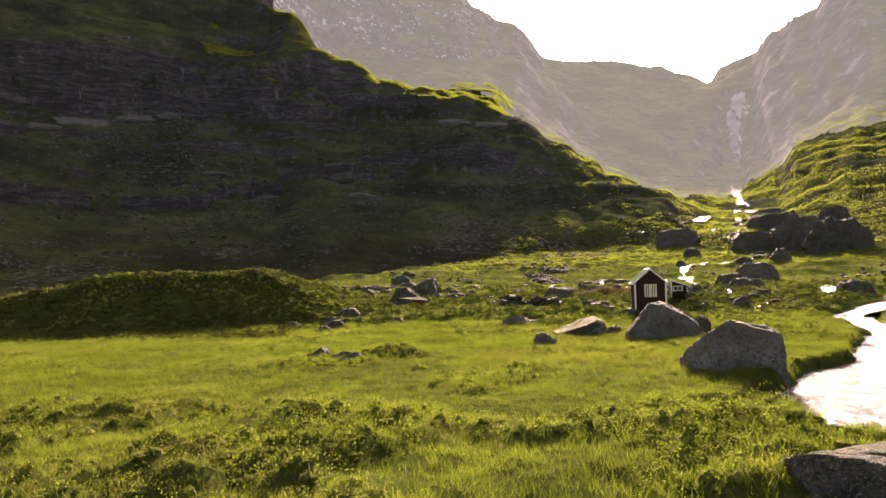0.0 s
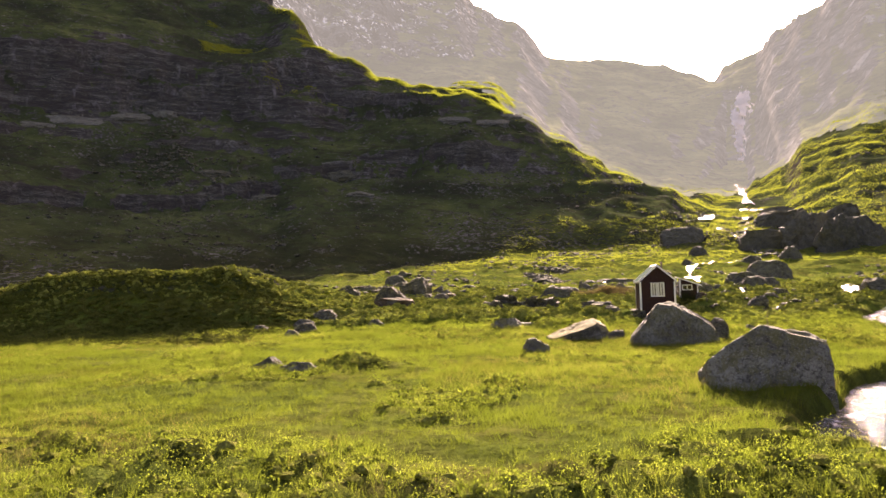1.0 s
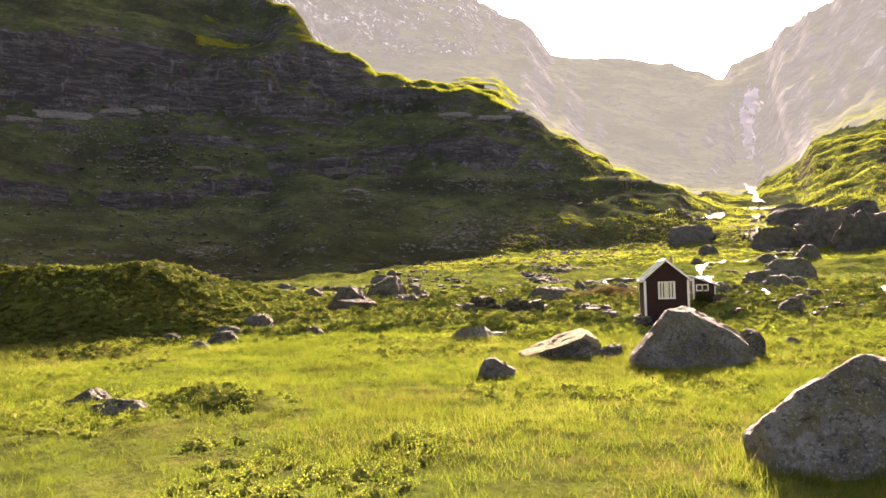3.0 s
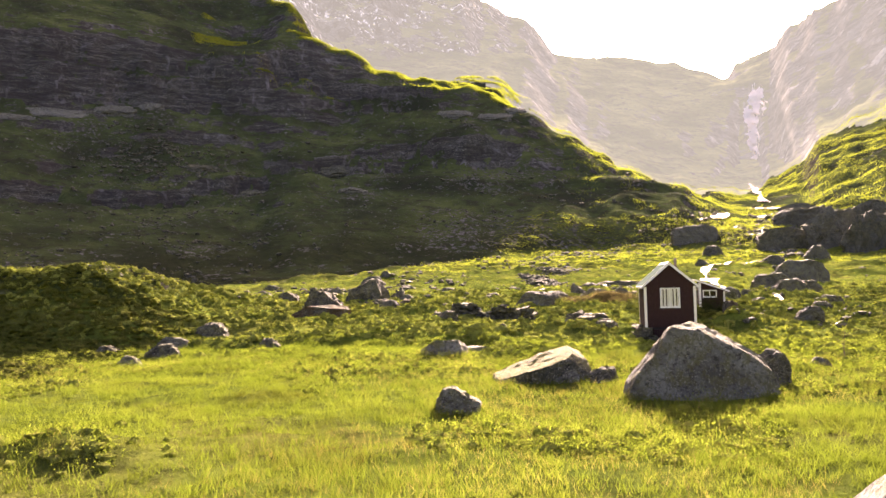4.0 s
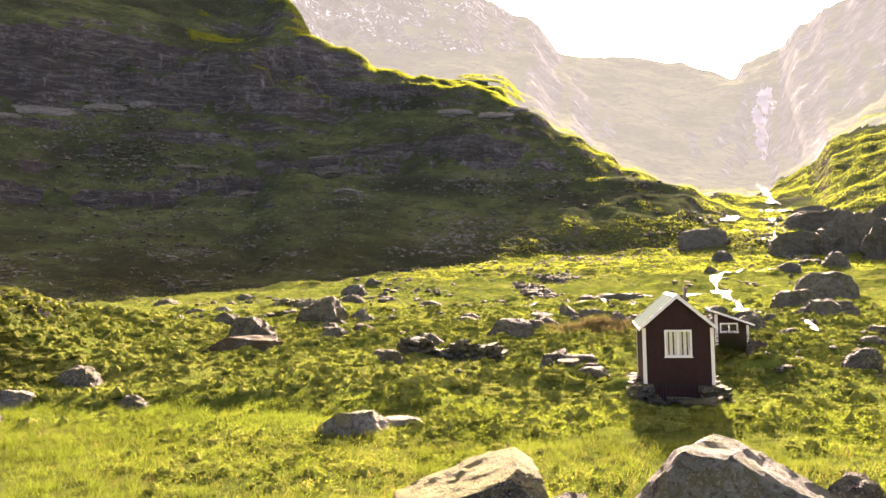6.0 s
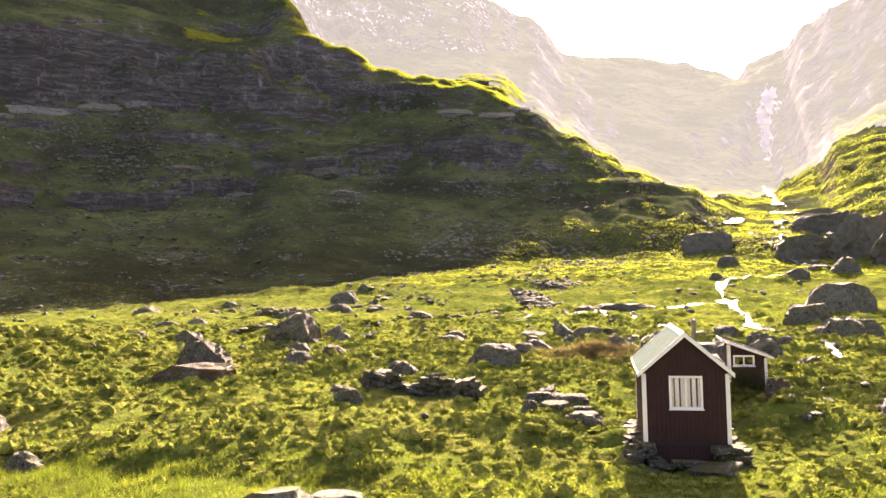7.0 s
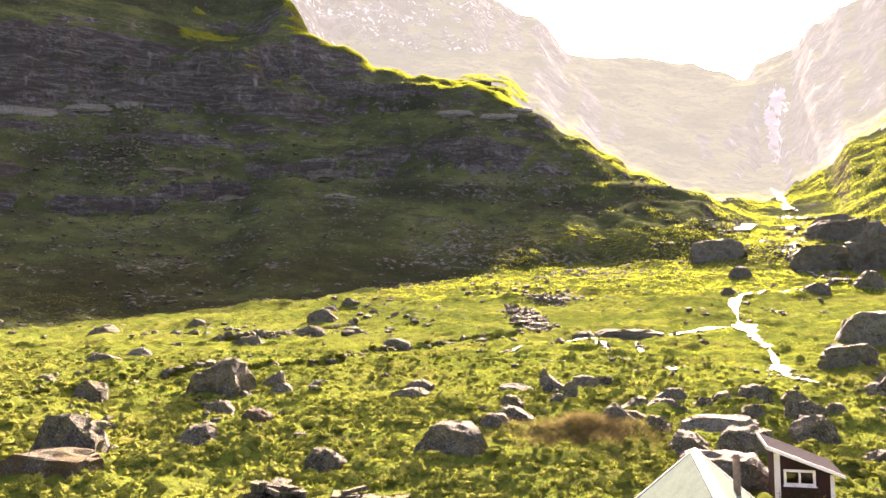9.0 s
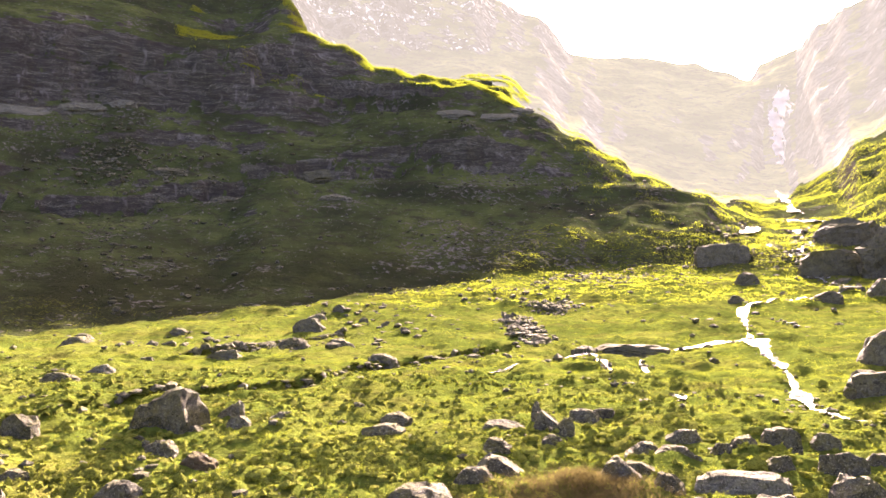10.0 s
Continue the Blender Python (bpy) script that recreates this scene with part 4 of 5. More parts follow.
rock(-26.4, 19.2, 1.5, 1.2, 0.55, None, 0, 95, ROCK)
rock(-32.5, 26.2, 2.2, 1.7, 1.1, None, 0, 96, DARK_ROCK)
rock(2.0, 72.2, 7.4, 3.8, 1.3, [(-1, -0.4), (1, -0.4), (1, 0.75), (0.2, 0.8), (-0.3, 1), (-0.7, 0.8), (-1, 0.5)], 0, 39, DARK_ROCK, "long low ledge of dark rock beside the brook", rough=0.16)
rock(-2.9, 71.8, 3.0, 2.0, 0.95, None, 0, 40, ROCK)
# the great boulders by the brook
rock(24.5, 62.5, 7.2, 5.5, 3.5, [(-1, -0.4), (1, -0.4), (1, 0.4), (0.75, 0.8), (0.25, 1), (-0.35, 0.98), (-0.8, 0.75), (-1, 0.3)], 0, 41, ROCK, "great dome-shaped grey boulder by the brook", rough=0.08)
rock(16.9, 45.4, 3.9, 3.0, 1.85, [(-1, -0.4), (1, -0.4), (1, 0.9), (0.8, 1), (-0.7, 0.9), (-0.95, 0.6), (-1, 0.35)], 0, 42, ROCK, "blocky grey boulder beside a larger one", rough=0.14)
rock(15.6, 32.5, 3.3, 2.4, 1.45, [(-1, -0.4), (1, -0.4), (1, 0.6), (0.5, 1), (-0.4, 0.9), (-1, 0.3)], 0, 43, ROCK, "low grey boulder before larger ones", rough=0.14)
rock(18.3, 35.2, 2.2, 1.8, 1.3, None, 0, 60, ROCK)
rock(25.5, 20.6, 3.6, 2.8, 1.9, [(-1, -0.4), (1, -0.4), (1, 0.5), (0.5, 0.85), (-0.5, 1), (-0.9, 0.85), (-1, 0.3)], 0, 97, ROCK, "rounded grey boulder beyond the river")
rock(28.4, 17.4, 3.4, 2.4, 1.4, None, 0, 98, ROCK, "rounded grey boulder beyond the river")
# round the hut and the shed
rock(3.2, 13.6, 3.3, 2.3, 1.3, [(-1, -0.4), (1, -0.4), (1, 0.6), (0.7, 0.95), (-0.5, 1), (-0.95, 0.6)], 0, 44, PALE_ROCK, "broad pale boulder behind the hut", sheer=True)
rock(4.6, 17.2, 2.1, 1.6, 1.3, FLAT, 0, 99, ROCK)
rock(2.6, 17.6, 1.7, 1.4, 1.05, None, 0, 117, ROCK)
rock(4.4, 22.2, 3.5, 2.2, 0.72, [(-1, -0.4), (1, -0.4), (1, 0.7), (0.8, 1), (-0.8, 1), (-1, 0.6)], 0, 45, PALE_ROCK, "broad flat pale block of rock behind the shed", rough=0.12)
rock(8.1, 20.8, 1.9, 1.5, 1.15, None, 20, 47, ROCK)
rock(7.1, 28.5, 1.7, 1.3, 1.1, [(-1, -0.4), (1, -0.4), (1, 0.8), (0.8, 1), (-0.8, 0.95), (-1, 0.5)], 0, 46, ROCK)
rock(5.5, 27.7, 1.5, 1.1, 0.9, None, 0, 48, ROCK)
rock(4.3, 27.0, 1.0, 0.8, 0.78, None, 0, 100, DARK_ROCK)
rock(6.2, 24.5, 1.3, 1.0, 0.85, None, 0, 101, DARK_ROCK)
rock(8.8, 25.0, 1.9, 1.3, 0.95, [(-1, -0.4), (1, -0.4), (1, 0.5), (0.2, 1), (-0.9, 0.8), (-1, 0.4)], 0, 102, ROCK, rough=0.14)
rock(8.3, 22.6, 1.0, 0.8, 0.7, None, 0, 55, ROCK)
rock(9.5, 30.2, 1.2, 0.9, 0.6, None, 0, 56, ROCK)
rock(10.4, 26.0, 1.3, 1.0, 0.7, None, 0, 57, DARK_ROCK)
rock(0.8, 26.8, 1.6, 1.2, 0.7, None, 0, 49, DARK_ROCK)
rock(2.2, 25.6, 2.2, 1.6, 0.85, None, 0, 103, DARK_ROCK, "dark moss-grown rock in the heath")
rock(2.8, 29.2, 1.7, 1.3, 0.8, None, 0, 52, ROCK)
rock(-0.3, 21.3, 1.7, 1.2, 0.85, [(-1, -0.4), (1, -0.4), (0.95, 0.2), (-0.1, 1), (-0.5, 0.9), (-0.95, 0.2)], 0, 104, ROCK)
rock(1.5, 21.0, 1.2, 0.9, 0.75, None, 0, 50, DARK_ROCK)
rock(0.4, 23.8, 1.5, 1.1, 0.6, None, 0, 54, DARK_ROCK)
rock(-1.2, 36.6, 1.7, 1.3, 0.5, None, 0, 51, ROCK)
rock(5.9, 7.7, 0.95, 0.8, 1.05, [(-1, -0.4), (1, -0.4), (0.98, 0.9), (0.85, 1), (-0.85, 1), (-0.98, 0.9)], 0, 58, RUST_ROCK, "upright block of rust-brown stone by the shed")
rock(6.7, 9.2, 0.85, 0.7, 0.55, None, 0, 59, PALE_ROCK)
rock(10.6, 7.5, 1.7, 1.3, 0.8, None, 0, 62, ROCK)
rock(9.7, 17.4, 1.2, 0.95, 0.55, None, 0, 105, ROCK)
rock(15.2, 18.5, 1.6, 1.2, 0.7, None, 0, 61, ROCK)
rock(13.2, 14.0, 1.5, 1.1, 0.55, None, 0, 63, ROCK)
rock(5.9, -11.0, 0.75, 0.55, 0.46, None, 0, 106, ROCK)
rock(-30.3, -5.0, 1.2, 0.9, 0.5, None, 0, 107, DARK_ROCK)
rock(-25.8, -9.6, 1.2, 0.9, 0.5, None, 0, 108, ROCK)
# far out on the slope
rock(-46.9, 46.4, 3.6, 2.6, 1.0, None, 0, 64, ROCK)
rock(-46.9, 51.9, 2.5, 1.9, 1.0, None, 0, 65, PALE_ROCK)
rock(-34.4, 28.1, 2.1, 1.6, 1.0, None, 0, 66, ROCK)
rock(-43.9, 94.2, 4.6, 3.4, 2.0, None, 0, 67, ROCK)
rock(-40.0, 79.5, 5.4, 3.6, 1.4, None, 0, 68, ROCK)
rock(-33.0, 78.0, 3.4, 2.4, 1.1, None, 0, 69, ROCK)
rock(-23.3, 63.9, 3.0, 2.2, 1.0, None, 0, 70, ROCK)
rock(28.3, 157.2, 5.0, 3.6, 3.0, None, 0, 71, ROCK)
rock(21.1, 125.6, 2.6, 2.0, 1.6, None, 0, 72, ROCK)
rock(36.4, 129.4, 5.4, 4.0, 1.6, None, 0, 73, ROCK)
rock(46.4, 132.5, 5.4, 4.0, 3.6, None, 0, 74, ROCK)
rock(-49.2, 62.0, 2.2, 1.6, 0.8, None, 0, 75, ROCK)
rock(-74.8, 84.7, 3.0, 2.2, 1.2, None, 0, 76, ROCK)
rock(-63.2, 90.8, 3.0, 2.2, 1.1, None, 0, 77, ROCK)
rock(-48.1, 118.8, 2.8, 2.0, 1.4, None, 0, 78, ROCK)
rock(-47.6, 106.2, 3.4, 2.3, 1.5, None, 0, 79, ROCK)
rock(-42.3, 66.0, 4.2, 3.2, 1.2, None, 0, 109, DARK_ROCK)
rock(-38.4, 75.5, 4.6, 3.4, 1.5, None, 0, 110, ROCK)
rock(-49.7, 35.3, 2.4, 1.9, 0.9, None, 0, 111, DARK_ROCK)
rock(-40.4, 31.7, 1.7, 1.3, 0.65, None, 0, 112, ROCK)
rock(-72.2, 80.5, 4.2, 3.2, 1.2, None, 0, 113, DARK_ROCK)
CRAG = "great dark broken crag beside the cascade"
BLOCK = [(-1, -0.4), (1, -0.4), (1, 0.7), (0.85, 0.95), (0.1, 1), (-0.75, 0.9), (-1, 0.6)]
rock(51.8, 177.0, 15.5, 8, 5.2, BLOCK, 0, 115, ROCK, "square-edged block of jointed rock beside the cascade", rough=0.12, sheer=True)
rock(61.0, 171.0, 13, 9, 9.5, [(-1, -0.4), (1, -0.4), (1, 0.45), (0.6, 0.9), (-0.1, 1), (-0.6, 0.75), (-1, 0.5)], 0, 81, DARK_ROCK, CRAG, rough=0.3, sheer=0.2)
rock(64.0, 155.0, 11, 8, 8.8, [(-1, -0.4), (1, -0.4), (1, 0.6), (0.4, 1), (-0.4, 0.85), (-1, 0.3)], 0, 114, DARK_ROCK, CRAG, rough=0.3, sheer=0.2)
rock(72.0, 160.0, 13, 9, 8.6, None, 0, 116, DARK_ROCK, CRAG, rough=0.22)
rock(69.0, 228.0, 18, 9, 6.4, [(-1, -0.4), (1, -0.4), (1, 0.6), (0.7, 1), (-0.6, 0.85), (-1, 0.4)], 0, 80, DARK_ROCK, CRAG, rough=0.2, sheer=True)
rock(84.0, 212.0, 14, 9, 6.0, None, 0, 83, DARK_ROCK, CRAG, rough=0.25)
rock(31.0, 206.0, 14, 8, 4.6, BLOCK, 0, 82, ROCK, "broad grey rock hump below the cascade", rough=0.15)


# ledges of bare bedrock on the mountainside, lying along the slope
def ledge(x, y, w, d, h, seed, material):
    bearing = math.atan2(x - VALLEY[0], y - VALLEY[1])
    dx, dy = 4 * math.sin(bearing), 4 * math.cos(bearing)
    low, middle, high = (float(height(x + k * dx, y + k * dy)) for k in (-1, 0, 1))
    slope = math.degrees(math.atan2(high - low, 8))
    rock(x, y, w, d, h * 0.55, None, -math.degrees(bearing), seed, material, "broken ledge of bare rock on the mountainside", "rock_ledge", 0.35, base=middle - 0.6, lean=slope, group="ledges on the mountainside")


ledge(-247, 235, 17, 8, 3.0, 120, PALE_ROCK)
ledge(-236, 250, 27, 9, 3.6, 121, PALE_ROCK)
ledge(-222, 267, 20, 8, 3.2, 122, PALE_ROCK)
ledge(-209, 279, 12, 7, 4.0, 123, PALE_ROCK)
ledge(-72, 334, 22, 9, 3.0, 124, PALE_ROCK)
ledge(-54, 340, 26, 10, 3.4, 125, PALE_ROCK)
ledge(-44, 360, 18, 9, 3.2, 126, PALE_ROCK)
ledge(-167, 249, 16, 7, 4.5, 127, ROCK)
ledge(-141, 249, 14, 7, 4.2, 128, ROCK)
ledge(-111, 273, 18, 8, 4.2, 129, ROCK)
ledge(-99, 252, 12, 6, 3.4, 130, PALE_ROCK)


# ---------------------------------------------------------------- the ruin of a dry-stone wall
def ruin():
    ob = empty("stone_wall", -10.0, 8.3, float(height(-10.0, 8.3, False)), -8)
    rng = random.Random(5)
    kinds = []
    for k in range(6):
        bm = boxed(-0.5, 0.5, -0.5, 0.5, -0.5, 0.5, 0.07)
        for v in bm.verts:
            v.co += Vector((rng.uniform(-0.09, 0.09), rng.uniform(-0.09, 0.09), rng.uniform(-0.12, 0.12)))
        me = bpy.data.meshes.new("stone")
        bm.to_mesh(me)
        bm.free()
        me.materials.append(DARK_ROCK)
        kinds.append(me)
    for course in range(10):
        x = -2.6
        while x < 2.7:
            w = rng.uniform(0.24, 0.62)
            top = 1.2 if x < -1.25 else 0.62 + 0.2 * math.sin(3.1 * x) if x < 0.2 else 0.92 - 0.16 * x
            z = -0.12 + 0.12 * course
            if z < top + rng.uniform(-0.1, 0.06):
                stone = new("stone", rng.choice(kinds))
                stone.parent = ob
                back = 0.0 if x < -1.25 else 0.45 + 0.12 * x
                stone.matrix_basis = pose(x + w / 2, back + rng.uniform(-0.16, 0.16), z + 0.07 + rng.uniform(-0.03, 0.03), rng.uniform(-14, 14), rng.uniform(-14, 14), rng.uniform(-30, 30)) @ Matrix.Diagonal((w * rng.uniform(0.9, 1.25), rng.uniform(0.4, 0.95), rng.uniform(0.10, 0.24), 1))
            x += w + 0.015
    TAKEN.append((-10.0, 8.3, 2.4))
    tagged(ob, "ruined dry-stone wall of flat grey stones in heath", "wall")


ruin()


# ---------------------------------------------------------------- the hut
def window(owner, x0, x1, z0, z1, y, mullions, curtains, name="window"):
    """A white-framed window in a wall that faces the front."""
    bm = bmesh.new()
    t = 0.075
    box(bm, x0, x0 + t, y - 0.045, y + 0.02, z0, z1, 0.006)
    box(bm, x1 - t, x1, y - 0.045, y + 0.02, z0, z1, 0.006)
    box(bm, x0 + t, x1 - t, y - 0.042, y + 0.02, z1 - t, z1, 0.006)
    box(bm, x0 + t, x1 - t, y - 0.042, y + 0.02, z0, z0 + t, 0.006)
    win = part(name, bm, WHITE, owner, "white-painted wooden window frame")
    part("sill", boxed(x0 - 0.03, x1 + 0.03, y - 0.085, y - 0.047, z0 - 0.03, z0 + 0.012, 0.005), WHITE, win)
    wide = (x1 - x0 - 2 * t) / (mullions + 1)
    for k in range(mullions):
        at = x0 + t + wide * (k + 1)
        part("mullion", boxed(at - 0.03, at + 0.03, y - 0.036, y + 0.015, z0 + t, z1 - t, 0.004), WHITE, win)
    for k in range(mullions + 1):
        at = x0 + t + wide * k
        part("pane", boxed(at + 0.006, at + wide - 0.006, y - 0.006, y - 0.002, z0 + t, z1 - t), GLASS, win)
    rng = random.Random(int(x0 * 100))
    for a, b in curtains:
        bm = bmesh.new()
        last = None
        steps = 14
        for k in range(steps + 1):
            x = a + (b - a) * k / steps
            fold = 0.018 * math.sin(k * 2.1) + 0.008 * rng.uniform(-1, 1)
            pair = (bm.verts.new((x, y + 0.05 + fold, z0 + t - 0.01)), bm.verts.new((x, y + 0.05 + fold * 0.7, z1 - t + 0.01)))
            if last:
                bm.faces.new((last[0], pair[0], pair[1], last[1]))
            last = pair
        part("curtain", bm, CURTAIN, win, "white gathered curtain")


def hut():
    ob = empty("hut", 0, 0, 0)
    W, L, H, TOP, t = 2.7, 4.6, 2.2, 3.535, 0.09
    wx0, wx1, wz0, wz1 = 0.82, 1.89, 1.06, 2.16
    # front gable in pieces round the window, boarded
    bm = bmesh.new()
    box(bm, 0, wx0, 0, t, 0, H)
    box(bm, wx1, W, 0, t, 0, H)
    box(bm, wx0, wx1, 0, t, 0, wz0)
    box(bm, wx0, wx1, 0, t, wz1, H)
    prism(bm, [(0, H), (W, H), (W, 2.335), (W / 2, TOP), (0, 2.335)], 0, t)
    part("front_wall", bm, BROWN, ob, "dark brown boarded gable wall")
    bm = boxed(0, W, L - t, L, 0, H)
    prism(bm, [(0, H), (W, H), (W, 2.335), (W / 2, TOP), (0, 2.335)], L - t, L)
    part("back_wall", bm, BROWN, ob)
    part("side_wall", boxed(0, t, t, L - t, 0, 2.36), BROWN, ob)
    part("side_wall", boxed(W - t, W, t, L - t, 0, 2.36), BROWN, ob)
    part("floor", boxed(t, W - t, t, L - t, 0.0, 0.06), DARK, ob)
    # upright boards on the gable
    rng = random.Random(2)
    x = 0.13
    while x < W - 0.13:
        w = min(rng.uniform(0.12, 0.155), W - 0.125 - x)
        if w < 0.03:
            break
        top = 2.335 + (TOP - 2.335) * (1 - abs(x + w / 2 - W / 2) / (W / 2)) - 0.16
        pieces = [(-0.04, top)]
        if x + w > wx0 - 0.01 and x < wx1 + 0.01:
            pieces = [(-0.04, wz0 - 0.03), (wz1 + 0.012, top)]
        for a, b in pieces:
            part("board", boxed(x, x + w - 0.008, -0.022 - rng.uniform(0, 0.006), -0.002, a, b, 0.003), BROWN, ob)
        x += w
    y = 0.13
    while y < L - 0.2:
        part("board", boxed(-0.024 - rng.uniform(0, 0.005), -0.002, y, y + 0.135, -0.04, H - 0.02, 0.003), BROWN, ob)
        part("board", boxed(W + 0.002, W + 0.024 + rng.uniform(0, 0.005), y, y + 0.135, -0.04, H - 0.02, 0.003), BROWN, ob)
        y += 0.143
    # white corner boards
    for x0 in (-0.03, W - 0.09):
        part("corner_board", boxed(x0, x0 + 0.12, -0.05, -0.003, -0.06, H + 0.03, 0.004), WHITE, ob, "white-painted corner board")
    for x0 in (-0.052, W + 0.027):
        for y0 in (-0.002, L - 0.12):
            part("corner_board", boxed(x0, x0 + 0.025, y0, y0 + 0.115, -0.06, H + 0.01, 0.004), WHITE, ob)
    # roof: two sheets, a ridge cap and white barge boards
    ax, az, ex, ez, y0, y1 = W / 2, 3.60, 0.17, 2.25, -0.16, L + 0.16
    for s in (-1, 1):
        edge = ax + s * (W / 2 + ex)
        bm = prism(bmesh.new(), [(ax, az), (edge, ez), (edge, ez - 0.06), (ax, az - 0.06)], y0, y1)
        part("roof", bm, ROOF, ob, "pale green sheet-metal roof slope")
        for a, b in ((y0 - 0.03, y0 - 0.002), (y1 + 0.002, y1 + 0.03)):
            barge = prism(bmesh.new(), [(ax, az + 0.02), (edge + s * 0.02, ez + 0.02), (edge + s * 0.02, ez - 0.13), (ax, az - 0.15)], a, b)
            part("barge_board", barge, WHITE, ob, "white-painted barge board")
        part("fascia", boxed(min(edge, edge + s * 0.02), max(edge, edge + s * 0.02), y0, y1, ez - 0.12, ez - 0.005), WHITE, ob)
    cap = prism(bmesh.new(), [(ax, az + 0.03), (ax + 0.12, az - 0.075), (ax + 0.12, az - 0.095), (ax, az + 0.005), (ax - 0.12, az - 0.095), (ax - 0.12, az - 0.075)], y0, y1)
    part("ridge_cap", cap, WHITE, ob, "white ridge cap")
    window(ob, wx0, wx1, wz0, wz1, 0.0, 1, [(0.89, 0.965), (1.02, 1.14), (1.20, 1.33), (1.38, 1.50), (1.56, 1.68), (1.74, 1.82)])
    # stove pipe
    bm = bmesh.new()
    bmesh.ops.create_cone(bm, cap_ends=True, segments=20, radius1=0.08, radius2=0.08, depth=0.95, matrix=Matrix.Translation((2.05, 3.1, 3.33)))
    pipe = part("chimney_pipe", bm, PIPE, ob, "rusty metal stove pipe")
    bm = bmesh.new()
    bmesh.ops.create_cone(bm, cap_ends=True, segments=20, radius1=0.12, radius2=0.04, depth=0.07, matrix=Matrix.Translation((2.05, 3.1, 3.84)))
    part("cowl", bm, PIPE, pipe)
    # sill beams and the dry-stone footing
    part("sill_beam", boxed(0.02, W - 0.02, 0.01, 0.14, -0.16, 0.0, 0.01), DARK, ob, "dark timber sill beam")
    x = 0.36
    while x < 2.3:
        wide = rng.uniform(0.11, 0.15)
        part("skirting_board", boxed(x, x + wide - 0.008, 0.03, 0.055, -1.1, -0.165, 0.004), BROWN, ob)
        x += wide
    kinds = []
    for k in range(5):
        bm = boxed(-0.5, 0.5, -0.5, 0.5, -0.5, 0.5, 0.12)
        for v in bm.verts:
            v.co += Vector((rng.uniform(-0.1, 0.1), rng.uniform(-0.1, 0.1), rng.uniform(-0.12, 0.12)))
        me = bpy.data.meshes.new("stone")
        bm.to_mesh(me)
        bm.free()
        me.materials.append(DARK_ROCK)
        kinds.append(me)

    def lay(x, y, z, w, d, h):
        stone = new("stone", rng.choice(kinds))
        stone.parent = ob
        stone.matrix_basis = pose(x, y, z, rng.uniform(-9, 9), rng.uniform(-9, 9), rng.uniform(-35, 35)) @ Matrix.Diagonal((w, d, h, 1))

    for course in range(7):
        z = -1.02 + 0.14 * course
        lean = 0.05 * (6 - course)
        for x in (-0.25 - lean, 0.18, 2.45, 2.85 + lean):
            for y in np.arange(-0.1 - lean, 4.6, 0.62):
                if 0.4 < x < 2.3 and y > 0.5:
                    continue
                lay(x + rng.uniform(-0.12, 0.12), y + rng.uniform(-0.14, 0.14), z + rng.uniform(-0.04, 0.04), rng.uniform(0.3, 0.75), rng.uniform(0.35, 0.75), rng.uniform(0.1, 0.24))
    lay(1.35, -0.55, -0.58, 1.1, 0.7, 0.2)
    lay(0.75, -0.5, -0.72, 0.8, 0.6, 0.16)
    lay(2.0, -1.35, -0.58, 1.5, 1.1, 0.26)
    lay(-0.1, -0.9, -0.85, 0.9, 0.7, 0.2)
    tagged(ob, "small dark brown wooden hut with white trim and pale green roof", "hut")


